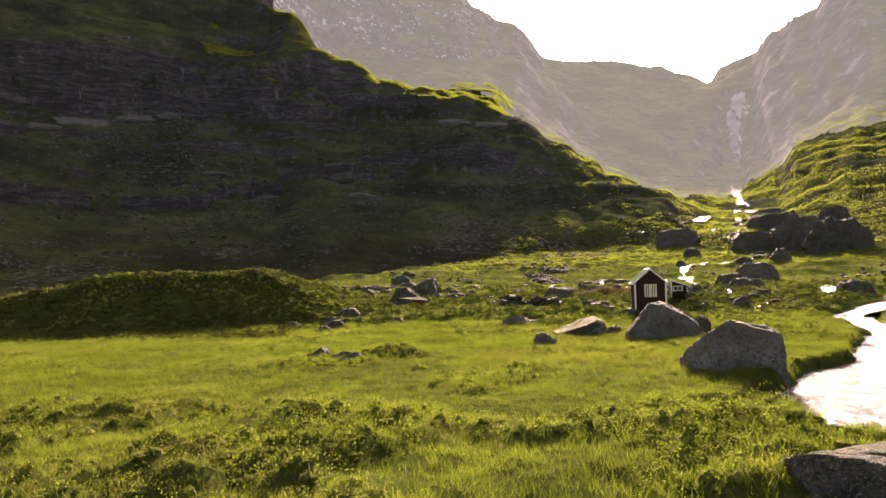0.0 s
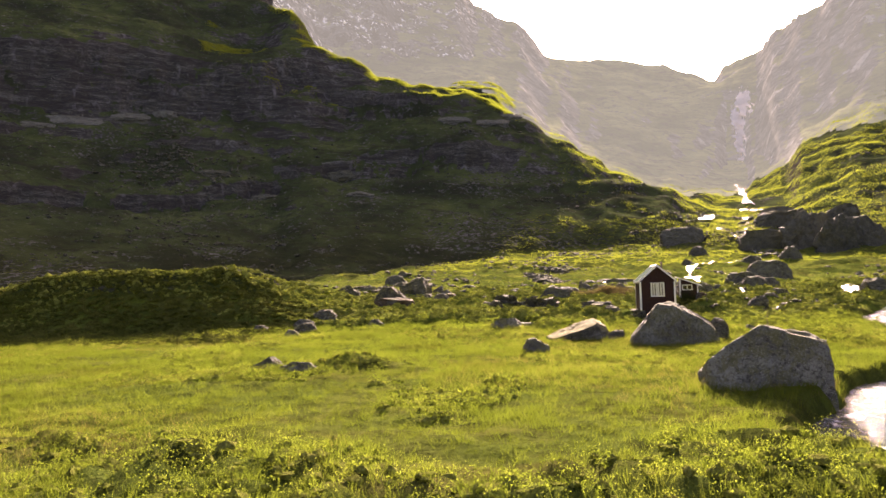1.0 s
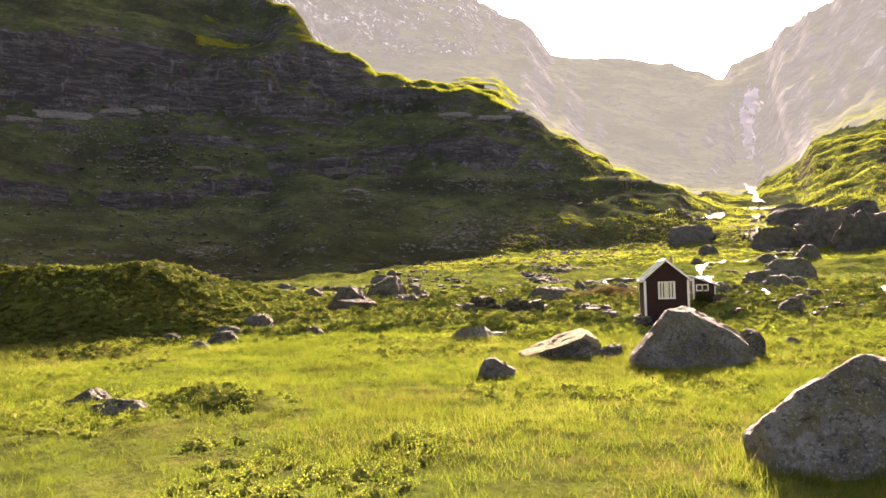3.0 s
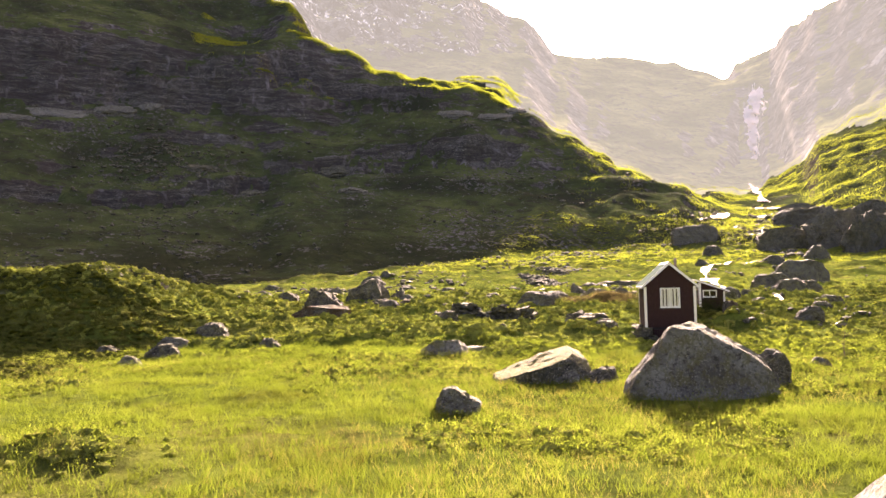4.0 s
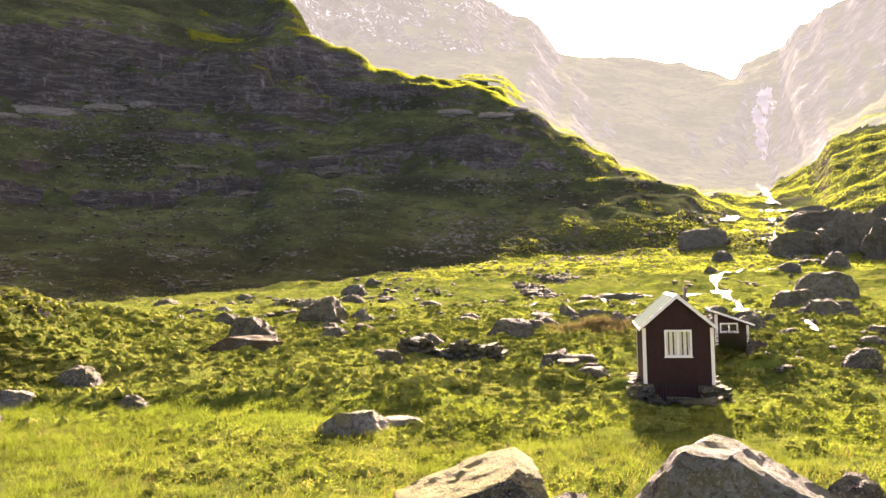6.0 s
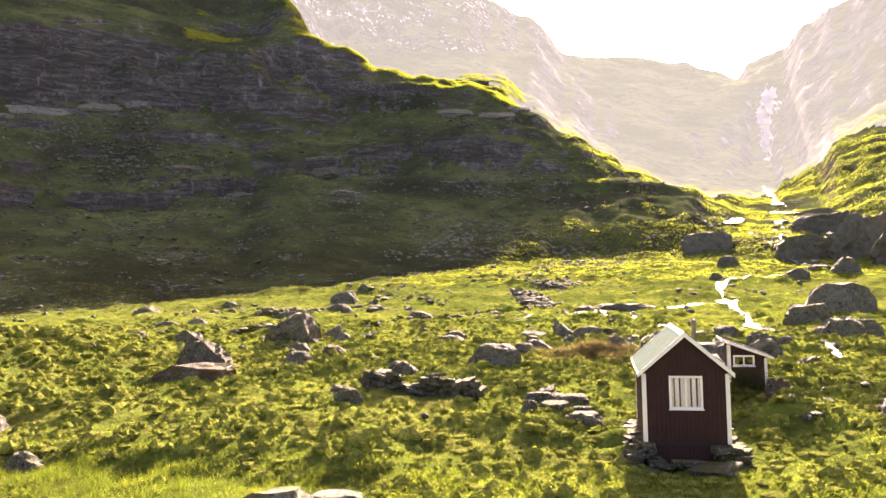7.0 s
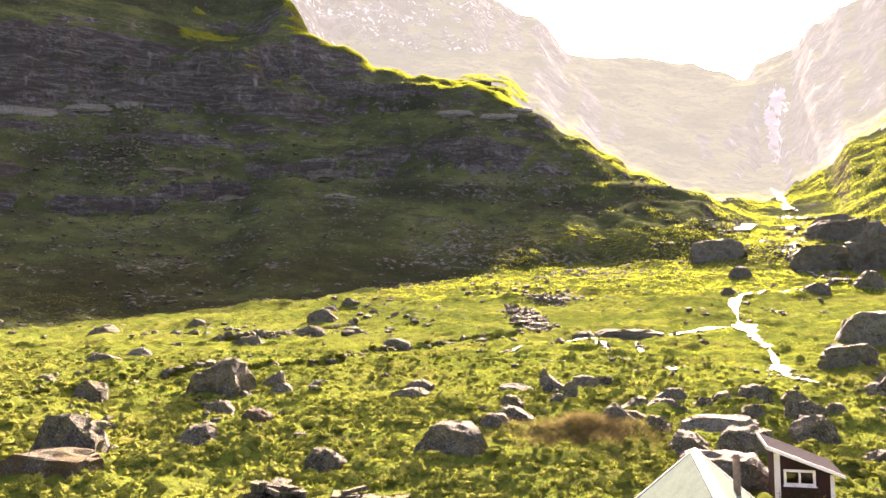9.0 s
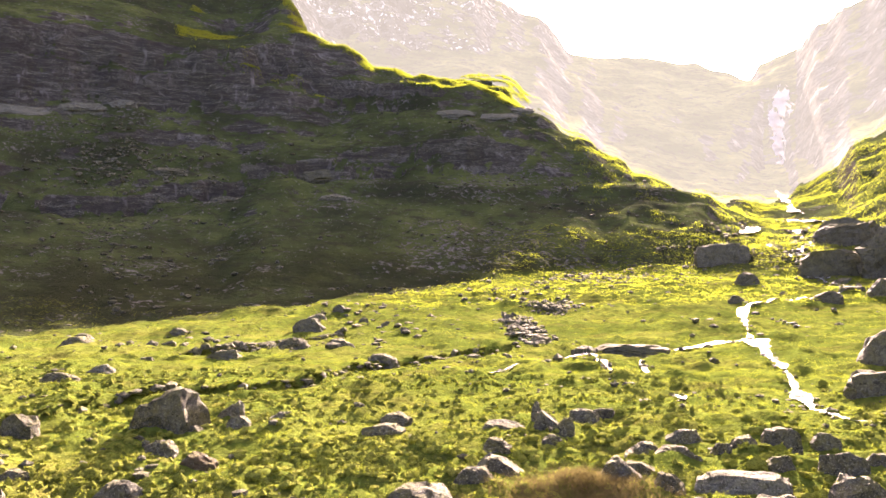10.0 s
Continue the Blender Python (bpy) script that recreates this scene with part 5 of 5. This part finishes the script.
def shed():
    ob = empty("shed", 4.42, 10.55, 0.25, -3)
    w, l, t = 1.62, 1.7, 0.07
    left, right = 2.02, 1.42
    wx0, wx1, wz0, wz1 = 0.20, 1.12, 1.02, 1.52

    def top(x):
        return left + (right - left) * x / w + 0.10

    bm = bmesh.new()
    prism(bm, [(0, 0), (wx0, 0), (wx0, top(wx0)), (0, top(0))], 0, t)
    prism(bm, [(wx1, 0), (w, 0), (w, top(w)), (wx1, top(wx1))], 0, t)
    prism(bm, [(wx0, 0), (wx1, 0), (wx1, wz0), (wx0, wz0)], 0, t)
    prism(bm, [(wx0, wz1), (wx1, wz1), (wx1, top(wx1)), (wx0, top(wx0))], 0, t)
    part("front_wall", bm, BROWN, ob, "dark brown boarded wall")
    part("back_wall", prism(bmesh.new(), [(0, 0), (w, 0), (w, top(w)), (0, top(0))], l - t, l), BROWN, ob)
    part("side_wall", boxed(0, t, t, l - t, 0, left + 0.09), BROWN, ob)
    part("side_wall", boxed(w - t, w, t, l - t, 0, right + 0.06), BROWN, ob)
    part("floor", boxed(t, w - t, t, l - t, 0.0, 0.05), DARK, ob)
    x = 0.12
    while x < w - 0.13:
        pieces = [(-0.03, top(x) - 0.05)]
        if x + 0.13 > wx0 - 0.01 and x < wx1 + 0.01:
            pieces = [(-0.03, wz0 - 0.03), (wz1 + 0.01, top(x + 0.13) - 0.03)]
        for a, b in pieces:
            if b - a > 0.05:
                part("board", boxed(x, x + 0.125, -0.022, -0.002, a, b, 0.003), BROWN, ob)
        x += 0.133
    part("corner_board", boxed(-0.03, 0.10, -0.05, -0.003, -0.05, left - 0.02, 0.004), WHITE, ob, "white-painted corner board")
    part("corner_board", boxed(w - 0.09, w + 0.03, -0.05, -0.003, -0.05, right - 0.02, 0.004), WHITE, ob)
    part("corner_board", boxed(-0.055, -0.032, -0.003, 0.11, -0.05, left - 0.02, 0.004), WHITE, ob)
    roof = prism(bmesh.new(), [(-0.28, left + 0.26), (w + 0.28, right + 0.04), (w + 0.28, right - 0.03), (-0.28, left + 0.19)], -0.28, l + 0.2)
    part("roof", roof, FELT, ob, "grey felt lean-to roof")
    fascia = prism(bmesh.new(), [(-0.28, left + 0.26), (w + 0.30, right + 0.04), (w + 0.30, right - 0.06), (-0.28, left + 0.14)], -0.31, -0.283)
    part("barge_board", fascia, WHITE, ob, "white-painted barge board")
    part("fascia", boxed(-0.303, -0.283, -0.28, l + 0.2, left + 0.13, left + 0.26), WHITE, ob)
    window(ob, wx0, wx1, wz0, wz1, 0.0, 1, [])
    rng = random.Random(8)
    for k in range(6):
        bm = boxed(-0.2, 0.2, -0.2, 0.2, -0.3, 0.0, 0.05)
        for v in bm.verts:
            v.co += Vector((rng.uniform(-0.04, 0.04), rng.uniform(-0.04, 0.04), rng.uniform(-0.03, 0.02)))
        stone = part("stone", bm, ROCK, ob)
        stone.location = (0.1 + (k % 3) * 0.7, 0.1 if k < 3 else l - 0.1, -0.01)
    tagged(ob, "small dark brown lean-to shed with white trim behind the hut", "shed")


hut()
shed()


# ---------------------------------------------------------------- grass and heath
picks = np.random.default_rng(4)


def bare(x, y):
    """Where nothing grows: under rocks and houses, and in the water."""
    no = np.zeros(x.shape, bool)
    for cx, cy, r in TAKEN:
        no |= (x - cx) ** 2 + (y - cy) ** 2 < r * r
    return no | (river_off(x, y) < 4.3) | (way_off(x, y, DITCH) < 1.6) | (way_off(x, y, BANK) < 1.5)


def strewn(count, y0, y1, keep=None):
    """Random places over the part of the valley floor that widens ahead."""
    u = picks.random(count * 3)
    y = -68 + np.sqrt((y0 + 68) ** 2 + u * ((y1 + 68) ** 2 - (y0 + 68) ** 2))
    x = -5 + (y + 68) * picks.uniform(-0.93, 0.45, count * 3) + picks.normal(0, 0.3, count * 3)
    ok = ~bare(x, y)
    if keep is not None:
        ok &= picks.random(count * 3) < keep(x, y)
    return x[ok][:count], y[ok][:count]


def blades(name, label, x, y, per, low, high, width, spread, lean, material, grow=None):
    """Tufts of pointed blades, one mesh."""
    n = len(x)
    size = np.ones(n) if grow is None else grow
    cx = np.repeat(x, per) + picks.normal(0, 1, n * per) * spread * np.repeat(size, per)
    cy = np.repeat(y, per) + picks.normal(0, 1, n * per) * spread * np.repeat(size, per)
    z = height(cx, cy) - 0.02
    tall = picks.uniform(low, high, n * per) * np.repeat(size, per)
    turn = picks.uniform(0, 2 * np.pi, n * per)
    half = width * 0.5 * picks.uniform(0.7, 1.3, n * per) * np.repeat(size, per)
    ox, oy = np.cos(turn) * half, np.sin(turn) * half
    tx, ty = picks.normal(0, lean, n * per) * tall, picks.normal(0, lean, n * per) * tall
    base_a = np.stack([cx - ox, cy - oy, z], -1)
    base_b = np.stack([cx + ox, cy + oy, z], -1)
    tip = np.stack([cx + tx, cy + ty, z + tall], -1)
    verts = np.stack([base_a, base_b, tip], 1).reshape(-1, 3)
    ob = mesh_of(name, verts, np.arange(len(verts)), 3, material)
    return tagged(ob, label, "grass", kind="stuff")


def clumps(name, label, x, y, per, radius, tall, leaf, material, category="heath"):
    """Rounded low bushes of many small leaves, one mesh."""
    n = len(x)
    size = np.repeat(np.clip(picks.lognormal(-0.1, 0.4, n), 0.35, 2.0), per)
    turn = picks.uniform(0, 2 * np.pi, n * per)
    up = picks.uniform(0.02, 1.0, n * per)
    out = np.sqrt(1 - up * up) * radius * size * picks.uniform(0.7, 1.1, n * per)
    cx, cy = np.repeat(x, per) + np.cos(turn) * out, np.repeat(y, per) + np.sin(turn) * out
    cz = np.repeat(height(x, y), per) - 0.04 + up * tall * size * picks.uniform(0.75, 1.1, n * per)
    return foliage(name, label, np.stack([cx, cy, cz], -1), leaf, material, category)


def foliage(name, label, c, leaf, material, category):
    """Small three-cornered leaves, turned at random, round the points c."""
    face = picks.normal(0, 1, c.shape) + (0, 0, 0.9)
    u = np.cross(face, picks.normal(0, 1, c.shape))
    u /= np.linalg.norm(u, axis=1, keepdims=True)
    v = np.cross(face, u)
    v /= np.linalg.norm(v, axis=1, keepdims=True)
    long = leaf * picks.uniform(0.7, 1.4, (len(c), 1))
    verts = np.stack([c - u * long, c + v * long, c + u * long], 1).reshape(-1, 3)
    return tagged(mesh_of(name, verts, np.arange(len(verts)), 3, material), label, category, kind="stuff")


def fuzz(name, label, x, y, depth, leaf, material):
    """A carpet of small leaves over the lumps of the ground."""
    z = height(x, y) + depth * picks.random(len(x)) ** 1.5
    return foliage(name, label, np.stack([x, y, z], -1), leaf, material, "heath")


def cushions(name, label, x, y, low, high, flat, detail=1, material=None):
    """Rounded low hummocks of dense heath, one mesh; gives the place of each and its size."""
    bm = bmesh.new()
    bmesh.ops.create_icosphere(bm, subdivisions=detail, radius=1.0)
    bmesh.ops.delete(bm, geom=[v for v in bm.verts if v.co.z < -0.6], context="VERTS")
    ball = np.array([v.co[:] for v in bm.verts])
    bm.verts.index_update()
    tris = np.array([[v.index for v in f.verts] for f in bm.faces])
    bm.free()
    n = len(x)
    size = low + (high - low) * picks.random(n) ** 1.8
    shape = np.stack([picks.uniform(0.8, 1.5, n), picks.uniform(0.7, 1.1, n), flat * picks.uniform(0.7, 1.3, n)], -1) * size[:, None]
    turn = picks.uniform(-0.7, 0.7, n)
    v = ball[None] * (1 + picks.uniform(-0.5, 0.45, (n, len(ball), 1))) * shape[:, None]
    c, s = np.cos(turn)[:, None], np.sin(turn)[:, None]
    px, py = v[..., 0] * c - v[..., 1] * s + x[:, None], v[..., 0] * s + v[..., 1] * c + y[:, None]
    pz = v[..., 2] + height(x, y)[:, None] + 0.02
    verts = np.stack([px, py, pz], -1).reshape(-1, 3)
    faces = (tris[None] + (np.arange(n) * len(ball))[:, None, None]).reshape(-1)
    tagged(mesh_of(name, verts, faces, 3, material or CUSHION), label, "heath", kind="stuff")
    return verts[(ball[:, 2] > -0.1)[None].repeat(n, 0).reshape(-1)]


def lawn(x, y):
    return 0.35 + 0.65 * ease(fractal(x, y, 7, 61, 3), -0.5, 0.3)


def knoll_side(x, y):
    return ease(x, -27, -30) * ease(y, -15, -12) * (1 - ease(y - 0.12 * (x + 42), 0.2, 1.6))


x, y = strewn(46000, -60, -1.5, lambda x, y: lawn(x, y) * (1 - knoll_side(x, y)))
blades("grass", "yellow-green sunlit meadow grass", x, y, 6, 0.08, 0.26, 0.015, 0.12, 0.6, GRASS)
x, y = strewn(8000, -60, -3, lambda x, y: (0.15 + 0.85 * ease(fractal(x, y, 3.5, 62, 3), -0.2, 0.4)) * (1 - knoll_side(x, y)))
blades("grass", "tussocks of longer grass in the meadow", x, y, 24, 0.14, 0.40, 0.014, 0.13, 0.45, GRASS, picks.uniform(0.6, 1.25, len(x)))
x, y = strewn(5200, -60, -8, lambda x, y: ease(fractal(x, y, 9, 67, 3), -0.1, 0.4) * (1 - knoll_side(x, y)))
blades("grass", "dry straw-coloured grass among the green", x, y, 7, 0.14, 0.34, 0.009, 0.16, 0.5, STRAW)
x, y = strewn(4600, -60, -4, brush)
# added solid cores, dark between the leaves like the shade inside a bush
cushions("heath", "cushion cores under the low heath of the meadow, gaps painted dark", x, y, 0.1, 0.22, 0.7)
clumps("heath", "low leafy green heath in the meadow", x, y, 52, 0.34, 0.34, 0.023, BUSH)
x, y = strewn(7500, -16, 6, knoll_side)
# the shade on the knoll's steep front is painted into this heath
at = cushions("heath", "low heath painted in a shaded tone on the side of the knoll", x, y, 0.12, 0.4, 0.65, material=SHADED_CUSHION)
foliage("heath", "short leafy shoots of the heath on the knoll", at[picks.integers(0, len(at), 60000)] + picks.normal(0, 0.04, (60000, 3)), 0.03, BUSH, "heath")
x, y = strewn(22000, -5, 66, lambda x, y: 1.0 - 0.7 * brush(x, y))
blades("grass", "short green turf on rising ground", x, y, 7, 0.06, 0.2, 0.02, 0.14, 0.6, HEATH)
x, y = strewn(27000, -7, 54, lambda x, y: np.where(y < heath_edge(x, y), brush(x, y), 0.4 + 0.6 * brush(x, y)) * (1 - 0.75 * ease(y, 15, 45)))
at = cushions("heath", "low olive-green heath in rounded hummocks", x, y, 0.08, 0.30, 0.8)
foliage("heath", "leafy shoots over the hummocks of heath", at[picks.integers(0, len(at), 260000)] + picks.normal(0, 0.04, (260000, 3)) + (0, 0, 0.03), 0.024, HEATH, "heath")
x, y = strewn(180000, -6, 64, lambda x, y: (0.45 + 0.55 * brush(x, y)) * (1 - 0.3 * ease(y, 20, 64)))
fuzz("heath", "low yellow-green heath between the hummocks", x, y, 0.16, 0.026, HEATH)
x, y = strewn(9000, 55, 130, lawn)
clumps("heath", "short sunlit tussocks on the far slope", x, y, 12, 0.6, 0.3, 0.055, HEATH)
x, y = strewn(11000, 125, 235, lambda x, y: lawn(x, y) * ease(x, -40 - 0.25 * (200 - y), -20 - 0.25 * (200 - y)))
clumps("heath", "far sunlit tussocks below the mountainside", x, y, 8, 0.9, 0.4, 0.15, HEATH)
x, y = strewn(15000, 215, 500, lambda x, y: ease(x + 0.22 * (y - 250), -8, 30) * ease(fractal(x, y, 26, 69, 3), -0.6, 0.1))
blades("grass", "tall sunlit grass on the slopes beside the cascade", x, y, 9, 0.5, 1.1, 0.15, 0.9, 0.35, HEATH)
bearing, out = np.radians(picks.uniform(-30, -5, 40000)), picks.uniform(395, 540, 40000)
x, y = VALLEY[0] + out * np.sin(bearing), VALLEY[1] + out * np.cos(bearing)
rise = height(x + 10 * math.sin(radians(SUN_BEARING)), y + 10 * math.cos(radians(SUN_BEARING))) - height(x, y)
bench = rise < 3.0
blades("grass", "sunlit grass on the benches of the mountain", x[bench], y[bench], 5, 0.6, 1.3, 0.28, 1.0, 0.35, HEATH)
ring_x, ring_y = [], []
for cx, cy, w, d in ((1.6, -33.0, 4.25, 2.9), (0.35, -16.7, 4.9, 3.6), (-5.15, -13.6, 3.6, 2.8), (1.0, -52.4, 4.4, 1.8), (-7.3, -19.8, 1.5, 1.2), (-10.3, -6.8, 2.3, 1.8)):
    turn = picks.uniform(0, 2 * np.pi, int(70 * w))
    out = picks.uniform(0.98, 1.3, len(turn))
    ring_x.append(cx + np.cos(turn) * w / 2 * out)
    ring_y.append(cy + np.sin(turn) * d / 2 * out)
ring_x, ring_y = np.concatenate(ring_x), np.concatenate(ring_y)
blades("grass", "taller green grass round the foot of the boulders", ring_x, ring_y, 9, 0.1, 0.34, 0.016, 0.08, 0.4, GRASS)
blades("grass", "dry stalks round the foot of the boulders", ring_x[::4], ring_y[::4], 4, 0.25, 0.5, 0.012, 0.08, 0.4, STRAW)
x, y = picks.normal(-1.7, 1.5, 900), picks.normal(19.9, 1.0, 900)
blades("grass", "withered brown grass hanging over a hump", x, y, 9, 0.2, 0.5, 0.018, 0.12, 1.0, BROWN_GRASS)
x = np.concatenate([picks.normal(4.9, 0.55, 60), picks.normal(5.8, 0.4, 30)])
y = np.concatenate([picks.normal(9.2, 0.4, 60), picks.normal(8.5, 0.35, 30)])
# added cores, the shade inside the bushes put into their dark tone
cushions("heath", "cushion cores in the shaded tone inside the bushes before the shed", x, y, 0.2, 0.42, 0.9, material=SHADED_CUSHION)
clumps("heath", "dark low bushes before the shed", x, y, 110, 0.36, 0.75, 0.035, JUNIPER)


def dead_stem(x, y, tall, seed):
    """A thin leafless stem with a few twigs."""
    rng = random.Random(seed)
    ob = empty("dead_stem", x, y, float(height(x, y)) - 0.03)

    def stick(name, ax, az, bx, bz, r):
        bm = bmesh.new()
        ring = []
        for q in (0.0, 0.5, 1.0):
            cx, cz = ax + (bx - ax) * q + 0.04 * math.sin(3 * q + seed), az + (bz - az) * q
            ring.append([bm.verts.new((cx + r * (1.1 - 0.7 * q) * math.cos(k * 1.571), 0.03 * q + r * (1.1 - 0.7 * q) * math.sin(k * 1.571), cz)) for k in range(4)])
        for lower, upper in zip(ring, ring[1:]):
            for k in range(4):
                bm.faces.new((lower[k], lower[(k + 1) % 4], upper[(k + 1) % 4], upper[k]))
        part(name, bm, DEAD_WOOD, ob)

    lean = rng.uniform(-0.15, 0.15) * tall
    stick("stem", 0, 0, lean, tall, 0.02)
    for k in range(5):
        q = rng.uniform(0.35, 0.9)
        stick("twig", lean * q, tall * q, lean * q + rng.choice((-1, 1)) * rng.uniform(0.12, 0.3), tall * q + rng.uniform(0.1, 0.3), 0.012)
    tagged(ob, "thin bare dead stem standing in the heath", "dead stem", "dead stems in the heath")


for at in ((4.0, -12.6, 0.85, 1), (7.3, -9.2, 1.3, 2), (7.6, -8.6, 1.0, 3), (-4.6, -9.0, 0.6, 4)):
    dead_stem(*at)


# ---------------------------------------------------------------- scattered stones
def pebbles(name, label, x, y, low, high, material, seed):
    """Many small angular stones, one mesh."""
    rng = np.random.default_rng(seed)
    bm = bmesh.new()
    bmesh.ops.create_icosphere(bm, subdivisions=1, radius=1.0)
    bm.verts.ensure_lookup_table()
    ball = np.array([v.co[:] for v in bm.verts])
    tris = np.array([[v.index for v in f.verts] for f in bm.faces])
    bm.free()
    n = len(x)
    size = low + (high - low) * rng.random(n) ** 2.5
    shape = np.stack([rng.uniform(0.7, 1.3, n), rng.uniform(0.6, 1.1, n), rng.uniform(0.35, 0.75, n)], -1) * size[:, None] * 0.5
    turn = rng.uniform(0, 2 * np.pi, n)
    v = ball[None] * (1 + rng.uniform(-0.28, 0.28, (n, len(ball), 1))) * shape[:, None]
    c, s = np.cos(turn)[:, None], np.sin(turn)[:, None]
    px, py = v[..., 0] * c - v[..., 1] * s + x[:, None], v[..., 0] * s + v[..., 1] * c + y[:, None]
    pz = v[..., 2] + height(x, y)[:, None] + shape[:, 2:3] * 0.35
    verts = np.stack([px, py, pz], -1).reshape(-1, 3)
    faces = (tris[None] + (np.arange(n) * len(ball))[:, None, None]).reshape(-1)
    return tagged(mesh_of(name, verts, faces, 3, material), label, "stones", kind="stuff")


def patches(x, y, size, seed, floor=0.0):
    return floor + (1 - floor) * ease(fractal(x, y, size, seed, 3), 0.15, 0.6)


x, y = strewn(1500, 4, 70, lambda x, y: patches(x, y, 9, 71, 0.06))
pebbles("stones", "small grey stones scattered in the heath", x, y, 0.12, 0.75, ROCK, 1)
x, y = strewn(2600, 60, 240, lambda x, y: patches(x, y, 22, 73, 0.1))
pebbles("stones", "grey stones and rubble on the far slope", x, y, 0.3, 1.8, ROCK, 2)
run = picks.random(700)
x = np.concatenate([-15.8 + 7.5 * run + picks.normal(0, 1.2, 700), picks.normal(-10.5, 2.6, 420), picks.normal(-43, 2.2, 260), picks.normal(-1, 8, 700), picks.normal(40, 12, 500)])
y = np.concatenate([110 - 30 * run + picks.normal(0, 1.5, 700), picks.normal(125, 3.0, 420), picks.normal(74, 2.5, 260), picks.normal(192, 16, 700), picks.normal(215, 28, 500)])
pebbles("stones", "field of grey rubble washed down the slope", x, y, 0.25, 1.5, ROCK, 3)
bearing = np.radians(picks.uniform(-46, 10, 1700))
out = picks.uniform(185, 400, 1700)
x, y = VALLEY[0] + out * np.sin(bearing), VALLEY[1] + out * np.cos(bearing)
keep = picks.random(1700) < patches(x, y, 45, 75, 0.06)
pebbles("stones", "pale fallen stones on the shaded mountainside", x[keep], y[keep], 0.4, 2.6, ROCK, 4)
x, y = picks.normal(-188, 17, 800), picks.normal(245, 13, 800)
pebbles("stones", "patch of grey scree on the mountainside", x, y, 0.5, 2.6, ROCK, 6)


def along(line, count, off, spread):
    """Random places beside a line, off to its far side."""
    pts = np.array(line, float)
    run = np.concatenate([[0], np.cumsum(np.hypot(*np.diff(pts, axis=0).T))])
    at = picks.random(count) * run[-1]
    px, py = np.interp(at, run, pts[:, 0]), np.interp(at, run, pts[:, 1])
    qx, qy = np.interp(at + 0.5, run, pts[:, 0]) - px, np.interp(at + 0.5, run, pts[:, 1]) - py
    size = np.hypot(qx, qy) + 1e-6
    aside = picks.normal(off, spread, count)
    return px - qy / size * aside, py + qx / size * aside


for line in (DITCH, BANK):
    x, y = along(line, 420, 0.0, 0.6)
    pebbles("stones", "stones in the bed of a dry ditch", x, y, 0.15, 0.7, DARK_ROCK, 5)
    x, y = along(line, 300, 1.15, 0.25)
    pebbles("stones", "dark broken rocks in the bank of a dry ditch", x, y, 0.4, 1.5, DARK_ROCK, 7)
    # the far bank's shade, put in as a row of darkened heath
    x, y = along(line, 500, 1.3, 0.3)
    cushions("heath", "heath painted dark as shade on the bank of a ditch", x, y, 0.15, 0.45, 0.6, material=SHADED_CUSHION)

# stones standing out of the brooks and lining their edges
wet_x, wet_y = [], []
for points, width in BROOKS:
    pts = np.array(points, float)
    run = np.concatenate([[0], np.cumsum(np.hypot(*np.diff(pts[:, :2], axis=0).T))])
    n = int(run[-1] * 1.6)
    s = picks.random(n) * run[-1]
    spread = width * np.interp(s, run, pts[:, 2]) * 0.8 + 0.15
    wet_x.append(np.interp(s, run, pts[:, 0]) + picks.normal(0, 1, n) * spread)
    wet_y.append(np.interp(s, run, pts[:, 1]) + picks.normal(0, 1, n) * spread)
wet_x, wet_y = np.concatenate(wet_x), np.concatenate(wet_y)
keep = wet_y < 330
wet_x, wet_y = wet_x[keep], wet_y[keep]
near = wet_y < 140
pebbles("stones", "dark wet stones standing in the brook", wet_x[near], wet_y[near], 0.25, 0.95, ROCK, 8)
pebbles("stones", "dark wet rocks standing in the cascading stream", wet_x[~near], wet_y[~near], 0.6, 2.6, ROCK, 9)
